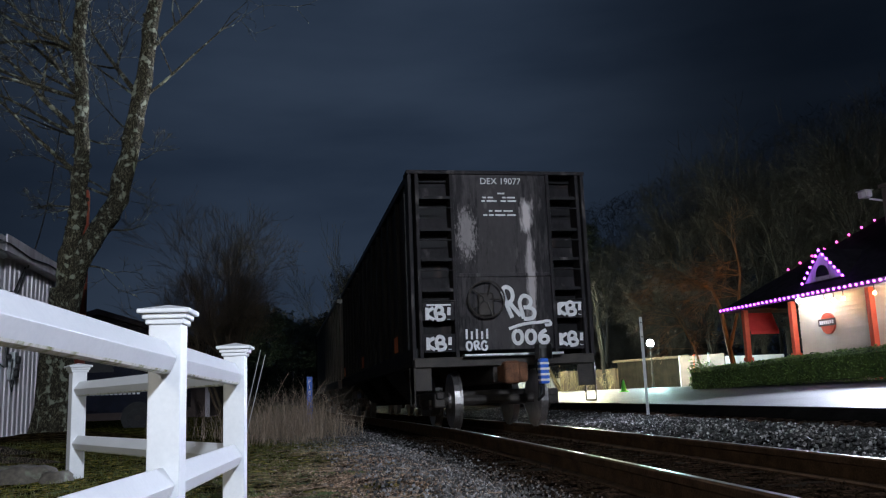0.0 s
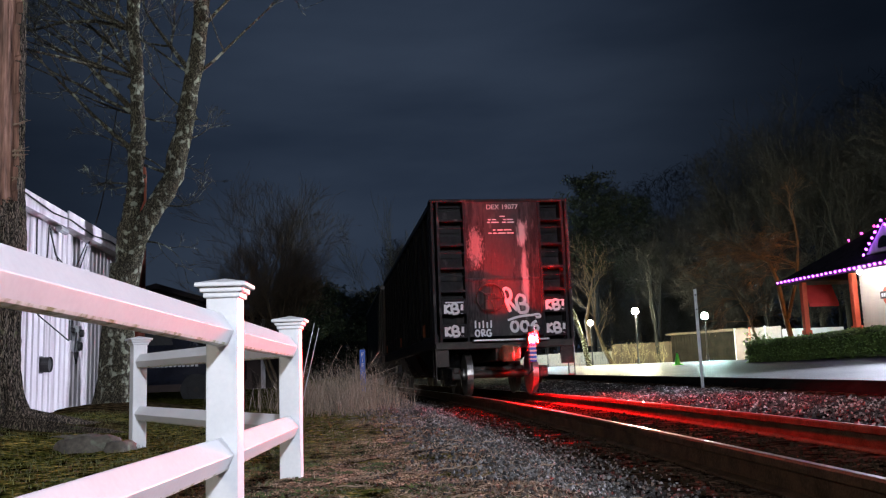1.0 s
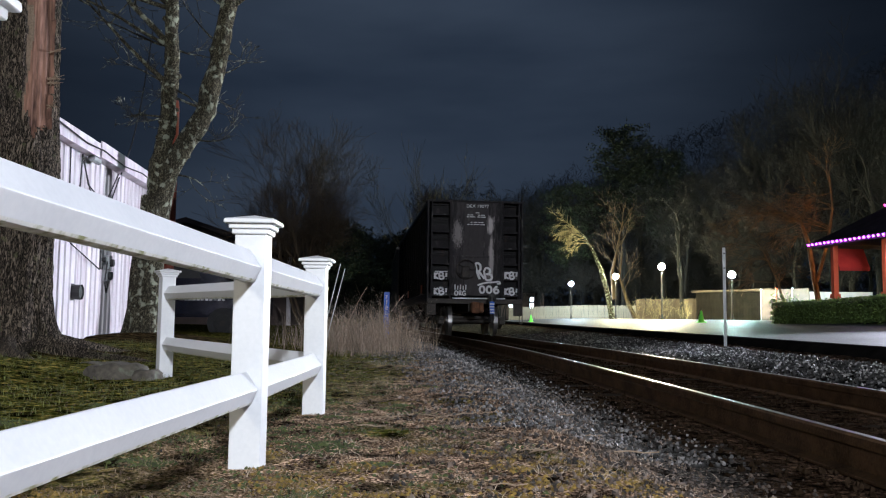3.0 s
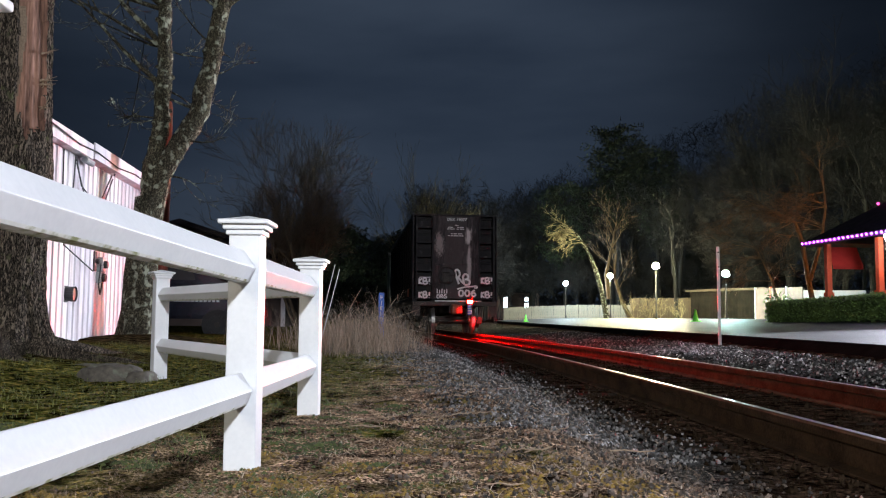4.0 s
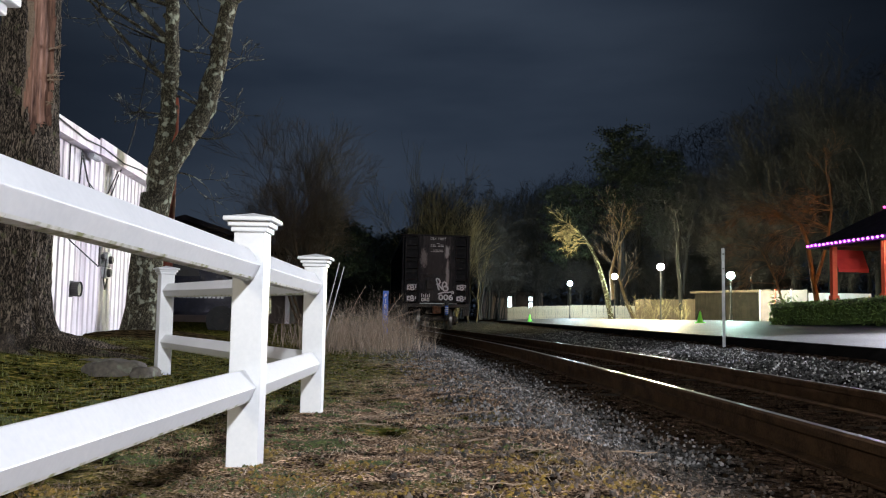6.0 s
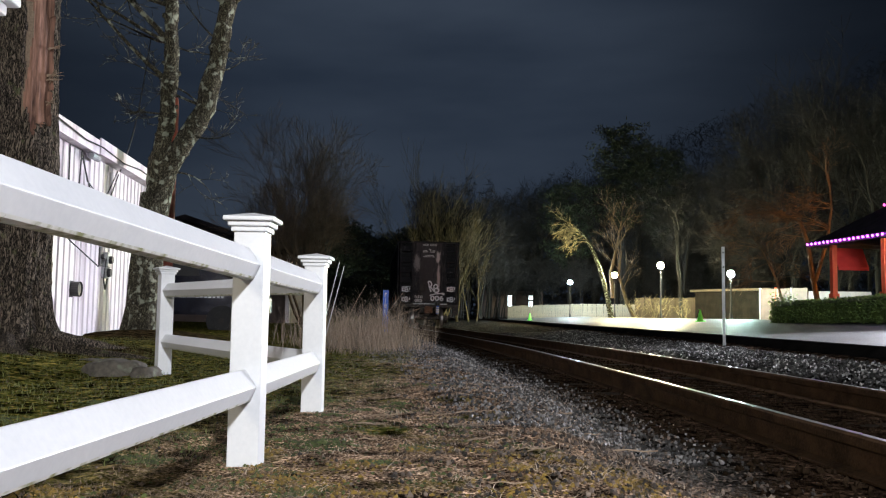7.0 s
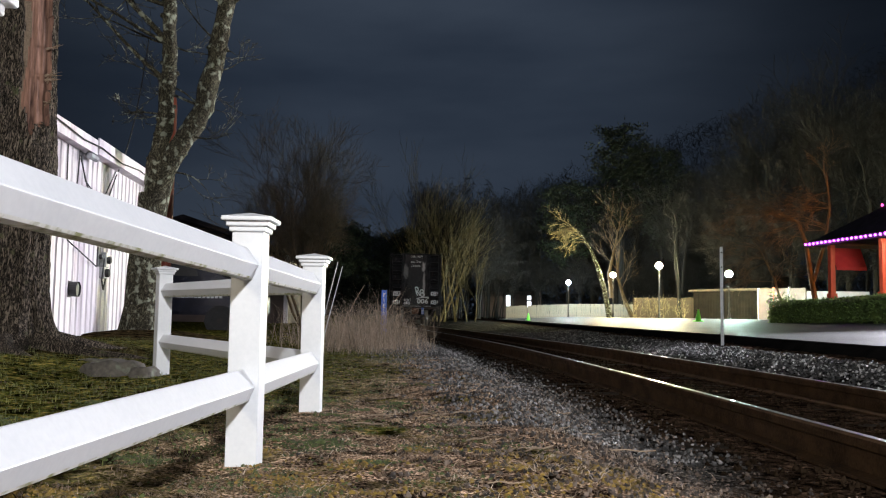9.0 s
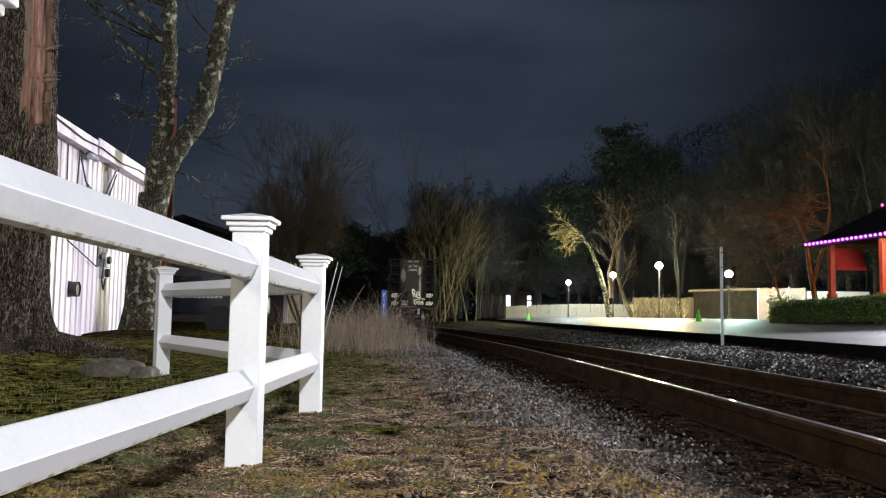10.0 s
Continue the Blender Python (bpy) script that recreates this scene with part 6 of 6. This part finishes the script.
    for k in range(3):
        bm = bmesh.new()
        box(bm, (k * 1.25, 0, 0), (k * 1.25 + 1.21, 0.06, 1.75), 0.01)
        part("panel", bm, M_DARKHOUSE, panel)
        bm = bmesh.new()
        box(bm, (k * 1.25 - 0.05, -0.03, 0), (k * 1.25 + 0.02, 0.09, 1.83), 0.01)
        part("post", bm, M_REDPAINT if k == 1 else M_GALV, panel)
    tr = thing("trailer", "white box trailer parked behind the restaurant", "trailer", (20.2, 50.0, lot_z(20, 50)), -10)
    bm = bmesh.new()
    box(bm, (0, 0, 0.5), (4.5, 2, 1.7), 0.04)
    part("box_body", bm, M_SIDING, tr)
    for x in (1.2, 3.2):
        bm = bmesh.new()
        tube(bm, (x, -0.02, 0.3), (x, 0.2, 0.3), 0.3, sides=20)
        part("wheel", bm, M_TYRE, tr)
    far = thing("house", "far dark house with lit windows among the trees", "house", (7.5, 100, 0.3))
    bm = bmesh.new()
    box(bm, (-3, 0, 0), (4, 6, 3.2))
    part("wall", bm, M_DARKHOUSE, far)
    bm = bmesh.new()
    prism(bm, [(-3.4, 3.1), (0.5, 5), (4.4, 3.1)], (0, -0.3, 0), (0, 6.3, 0), (1, 0, 0), (0, 0, 1))
    part("roof", bm, M_ROOFDARK, far)
    lit = glow("lit_window", (0.85, 0.95, 1.0), 3.0)
    for x, z, h in ((-0.1, 1.3, 1.3), (2.35, 1.2, 0.7), (2.35, 2.1, 0.5)):
        bm = bmesh.new()
        box(bm, (x, -0.03, z), (x + 0.45, -0.01, z + h))
        part("window", bm, lit, far, "brightly lit window")


build_lot_lamps()
build_lot_things()


# ---- the restaurant with coloured lights ----
def build_restaurant():
    g, eave = 0.5, 3.34
    corner = (13.62, 30.75, 0.0)
    # local axes: x into the building, y from the far corner towards the camera's side is negative
    rz = math.degrees(math.atan2(0.133, 0.991))
    rest = thing("restaurant", "cream clapboard restaurant with red posts and dark hip roof", "restaurant", corner, rz)
    L = 17.0
    # clapboard wall
    n = 21
    for k in range(n):
        bm = bmesh.new()
        z0 = g + k * (eave - g) / n
        z1 = z0 + (eave - g) / n
        prism(bm, [(0.315, z0), (0.36, z0), (0.36, z1), (0.352, z1)], (0, -3.4, 0), (0, -L, 0), (1, 0, 0), (0, 0, 1))
        part("clapboard", bm, M_CREAM, rest)
    bm = bmesh.new()
    box(bm, (0.362, -L, g), (0.5, -3.4, eave - 0.01))
    box(bm, (0.5, -3.54, g), (7.5, -3.4, eave - 0.01))
    part("wall", bm, M_CREAM, rest)
    bm = bmesh.new()
    box(bm, (3.6, -3.4, g), (3.75, 0.3, eave - 0.02))
    box(bm, (7.5, -L, g), (7.65, 0.3, eave - 0.02))
    box(bm, (3.75, 0.15, g), (7.5, 0.3, eave - 0.02))
    part("back_wall", bm, M_DARKHOUSE, rest)
    for s in (0.5, 3.35, 7.1, 11.0, 15.0):
        bm = bmesh.new()
        box(bm, (0.04, -s - 0.09, g), (0.22, -s + 0.09, eave - 0.12), 0.008)
        box(bm, (0.0, -s - 0.13, g + 0.85), (0.26, -s + 0.13, g + 1.0), 0.008)
        part("porch_post", bm, M_REDPAINT, rest)
    bm = bmesh.new()
    zr = 6.15
    # hip roof as a thick shell
    def roof(bm, dz):
        pts = [(-0.3, 0.3, eave), (-0.3, -L - 0.3, eave), (8, -L - 0.3, eave), (8, 0.3, eave), (3.9, -3.9, zr), (3.9, -L + 3.9, zr)]
        return [bm.verts.new((x, y, z + dz)) for x, y, z in pts]
    a = roof(bm, 0.0)
    for f in ((0, 1, 5, 4), (1, 2, 5), (2, 3, 4, 5), (3, 0, 4), (0, 3, 2, 1)):
        bm.faces.new([a[i] for i in f])
    part("roof", bm, M_ROOFDARK, rest)
    bm = bmesh.new()
    box(bm, (-0.33, -L - 0.3, eave - 0.14), (-0.305, 0.33, eave + 0.03), 0.004)
    box(bm, (-0.3, 0.305, eave - 0.14), (8, 0.33, eave + 0.03), 0.004)
    part("fascia", bm, M_DARKHOUSE, rest)
    # dormer gable with a half-round window
    gy, w, zb, za = -5.1, 0.95, 3.72, 4.62
    bm = bmesh.new()
    prism(bm, [(gy - w, zb), (gy + w, zb), (gy, za)], (0.15, 0, 0), (2.0, 0, 0), (0, 1, 0), (0, 0, 1))
    gable = part("gable", bm, M_SIDING, rest)
    for k in (-1, 1):
        bm = bmesh.new()
        prism(bm, [(gy + k * (w + 0.12), zb - 0.1), (gy, za + 0.02), (gy, za + 0.09), (gy + k * (w + 0.16), zb - 0.08)], (0.13, 0, 0), (2.6, 0, 0), (0, 1, 0), (0, 0, 1))
        part("dormer_roof", bm, M_ROOFDARK, rest)
    bm = bmesh.new()
    pts = [(gy + 0.3 * math.cos(math.pi * k / 12), zb + 0.12 + 0.36 * math.sin(math.pi * k / 12)) for k in range(13)]
    prism(bm, pts, (0.1, 0, 0), (0.148, 0, 0), (0, 1, 0), (0, 0, 1))
    part("window", bm, M_TRUCK, gable)
    # awning
    bm = bmesh.new()
    prism(bm, [(-0.2, 3.15), (-0.55, 2.45), (-0.55, 2.34), (-0.52, 2.34), (-0.52, 2.43), (-0.16, 3.12)], (0.3, 0, 0), (1.45, 0, 0), (0, 1, 0), (0, 0, 1))
    part("awning", bm, M_REDCLOTH, rest, "red cloth awning")
    # the round sign: plain shapes only
    bm = bmesh.new()
    tube(bm, (0.26, -4.9, 2.35), (0.325, -4.9, 2.35), 0.34, sides=28)
    sign = part("wall_sign", bm, M_REDPAINT, rest, "round red wall sign with a dark band")
    bm = bmesh.new()
    box(bm, (0.235, -5.32, 2.27), (0.258, -4.48, 2.5), 0.008)
    part("band", bm, M_DARKHOUSE, sign)
    bm = bmesh.new()
    for k in range(7):
        box(bm, (0.226, -5.23 + 0.1 * k, 2.33), (0.234, -5.16 + 0.1 * k, 2.44))
    part("lettering_bar", bm, M_STENCIL, sign)
    # dark chimney stack and the flood lamp on its corner
    bm = bmesh.new()
    box(bm, (0.9, -8.4, 3.6), (2.2, -7.2, 6.2), 0.02)
    box(bm, (0.84, -8.46, 6.2), (2.26, -7.14, 6.32), 0.02)
    part("chimney", bm, M_DARKHOUSE, rest)
    bm = bmesh.new()
    box(bm, (0.55, -6.95, 6.0), (0.8, -6.6, 6.2), 0.03)
    box(bm, (0.5, -6.98, 6.2), (0.82, -6.57, 6.225), 0.008)
    tube(bm, (0.7, -6.9, 5.95), (1.0, -7.25, 5.8), 0.03, sides=8)
    part("roof_camera", bm, M_SIDING, rest, "white camera housing")
    # strings of lights: each bulb its own piece
    string = thing("light_string", "purple string lights along the restaurant eave", "string lights", corner, rz)
    violet, pink = glow("violet_bulb", (0.5, 0.07, 1.0), 14), glow("pink_bulb", (1.0, 0.06, 0.45), 7)
    bm = bmesh.new()
    bmesh.ops.create_icosphere(bm, subdivisions=1, radius=0.045)
    me_v = bpy.data.meshes.new("bulb")
    bm.to_mesh(me_v)
    bm.free()
    me_p = me_v.copy()
    me_v.materials.append(violet)
    me_p.materials.append(pink)

    def bulb(me, x, y, z):
        ob = new("bulb", me)
        ob.parent = string
        ob.location = (x, y, z)

    for k in range(68):
        bulb(me_v, -0.38, 0.28 - 0.25 * k, eave - 0.05)
    for s in (-1, 1):
        for k in range(7):
            f = k / 6
            bulb(me_v, 0.08, gy + s * (w + 0.05) * (1 - f), zb + (za + 0.05 - zb) * f)
    for k in range(9):
        f = 0.42 + 0.072 * k
        bulb(me_p, -0.3 + 4.2 * f, 0.3 - 4.2 * f, eave + (zr - eave) * f + 0.07)
    for k in range(6):
        bulb(me_p, 3.9, -3.9 - 0.35 * k, zr + 0.07)
    cable("string_wire", [(-0.36, 0.3, eave - 0.02), (-0.36, -L, eave - 0.02)], 0.006, M_CABLE, string)
    # porch bulbs and the flood lamp
    warm, cold = glow("warm_bulb", (1.0, 0.52, 0.2), 85), glow("cold_flood", (0.9, 0.95, 1.0), 560)
    for s in (5.25, 5.7, 6.15, 7.5, 8.6, 9.6):
        ob = thing("hanging_bulb", "warm glowing bulb hanging under the eave", "light bulb", tuple(rest.matrix_world @ Vector((-0.02, -s, 3.0))), group="porch bulbs")
        bm = bmesh.new()
        bmesh.ops.create_icosphere(bm, subdivisions=2, radius=0.055)
        part("bulb", bm, warm, ob)
        bm = bmesh.new()
        tube(bm, (0, 0, 0.05), (0, 0, 0.34), 0.012, sides=6)
        part("cord", bm, M_CABLE, ob)
    ob = thing("wall_lamp", "orange lamp on the far end wall", "wall lamp", tuple(rest.matrix_world @ Vector((5.2, 0.55, 2.7))))
    bm = bmesh.new()
    bmesh.ops.create_icosphere(bm, subdivisions=2, radius=0.12)
    part("bulb", bm, glow("orange_bulb", (1.0, 0.3, 0.05), 2600), ob)
    bm = bmesh.new()
    box(bm, (-0.05, -0.28, -0.05), (0.05, -0.1, 0.05), 0.01)
    part("bracket", bm, M_BLACK, ob)
    # the visible eave flood, then the added one out of view
    for place in (rest.matrix_world @ Vector((-0.3, -4.35, 3.15)), Vector(UNSEEN_FLOOD) + Vector((0.2, 0.1, 0.02))):
        ob = thing("flood_lamp", "bright white flood lamp under the eave", "flood lamp", tuple(place), group="eave floods")
        bm = bmesh.new()
        bmesh.ops.create_icosphere(bm, subdivisions=2, radius=0.075)
        part("bulb", bm, cold, ob)
        bm = bmesh.new()
        tube(bm, (0, 0, 0.06), (0, 0, 0.16), 0.05, sides=10)
        part("socket", bm, M_BLACK, ob)


def build_hedge():
    rnd = random.Random(91)
    V, F = [], []
    a, b = Vector((11.75, 29.6, 0)), Vector((14.3, 14.5, 0))
    d = (b - a).normalized()
    n = Vector((-d.y, d.x, 0))
    ln = (b - a).length
    for _ in range(26000):
        s, h = rnd.uniform(0, ln), rnd.random()
        top = 0.62 + 0.028 * s + 0.05 * noise.noise(Vector((s * 1.5, 0, 0)))
        face = rnd.random()
        if face < 0.45:
            o, z = rnd.uniform(-0.5, 0.5), top
        elif face < 0.95:
            o, z = (-0.5 if rnd.random() < 0.8 else 0.5), h * top
        else:
            s, o, z = (0 if rnd.random() < 0.8 else ln), rnd.uniform(-0.5, 0.5), h * top
        o += rnd.gauss(0, 0.045) + 0.06 * noise.noise(Vector((s * 2, z * 3, 4)))
        z += rnd.gauss(0, 0.03)
        c = a + d * s + n * -o
        c.z = 0.46 + z
        u = Vector((rnd.gauss(0, 1), rnd.gauss(0, 1), rnd.gauss(0, 1))).normalized() * 0.045
        v = u.orthogonal().normalized() * 0.028
        i = len(V)
        V += [c - u, c + v, c + u, c - v]
        F.append((i, i + 1, i + 2, i + 3))
    hedge = thing("hedge", "long clipped green hedge in front of the restaurant", "hedge")
    link("leaves", mesh_of("leaves", V, F), M_HEDGE, hedge)
    bm = bmesh.new()
    prism(bm, [(-0.42, 0.4), (0.42, 0.4), (0.42, 1.0), (-0.42, 1.0)], a, b + Vector((0, 0, 0.38)), n, (0, 0, 1))
    part("core", bm, M_HEDGE, hedge)


build_restaurant()
build_hedge()


motions()
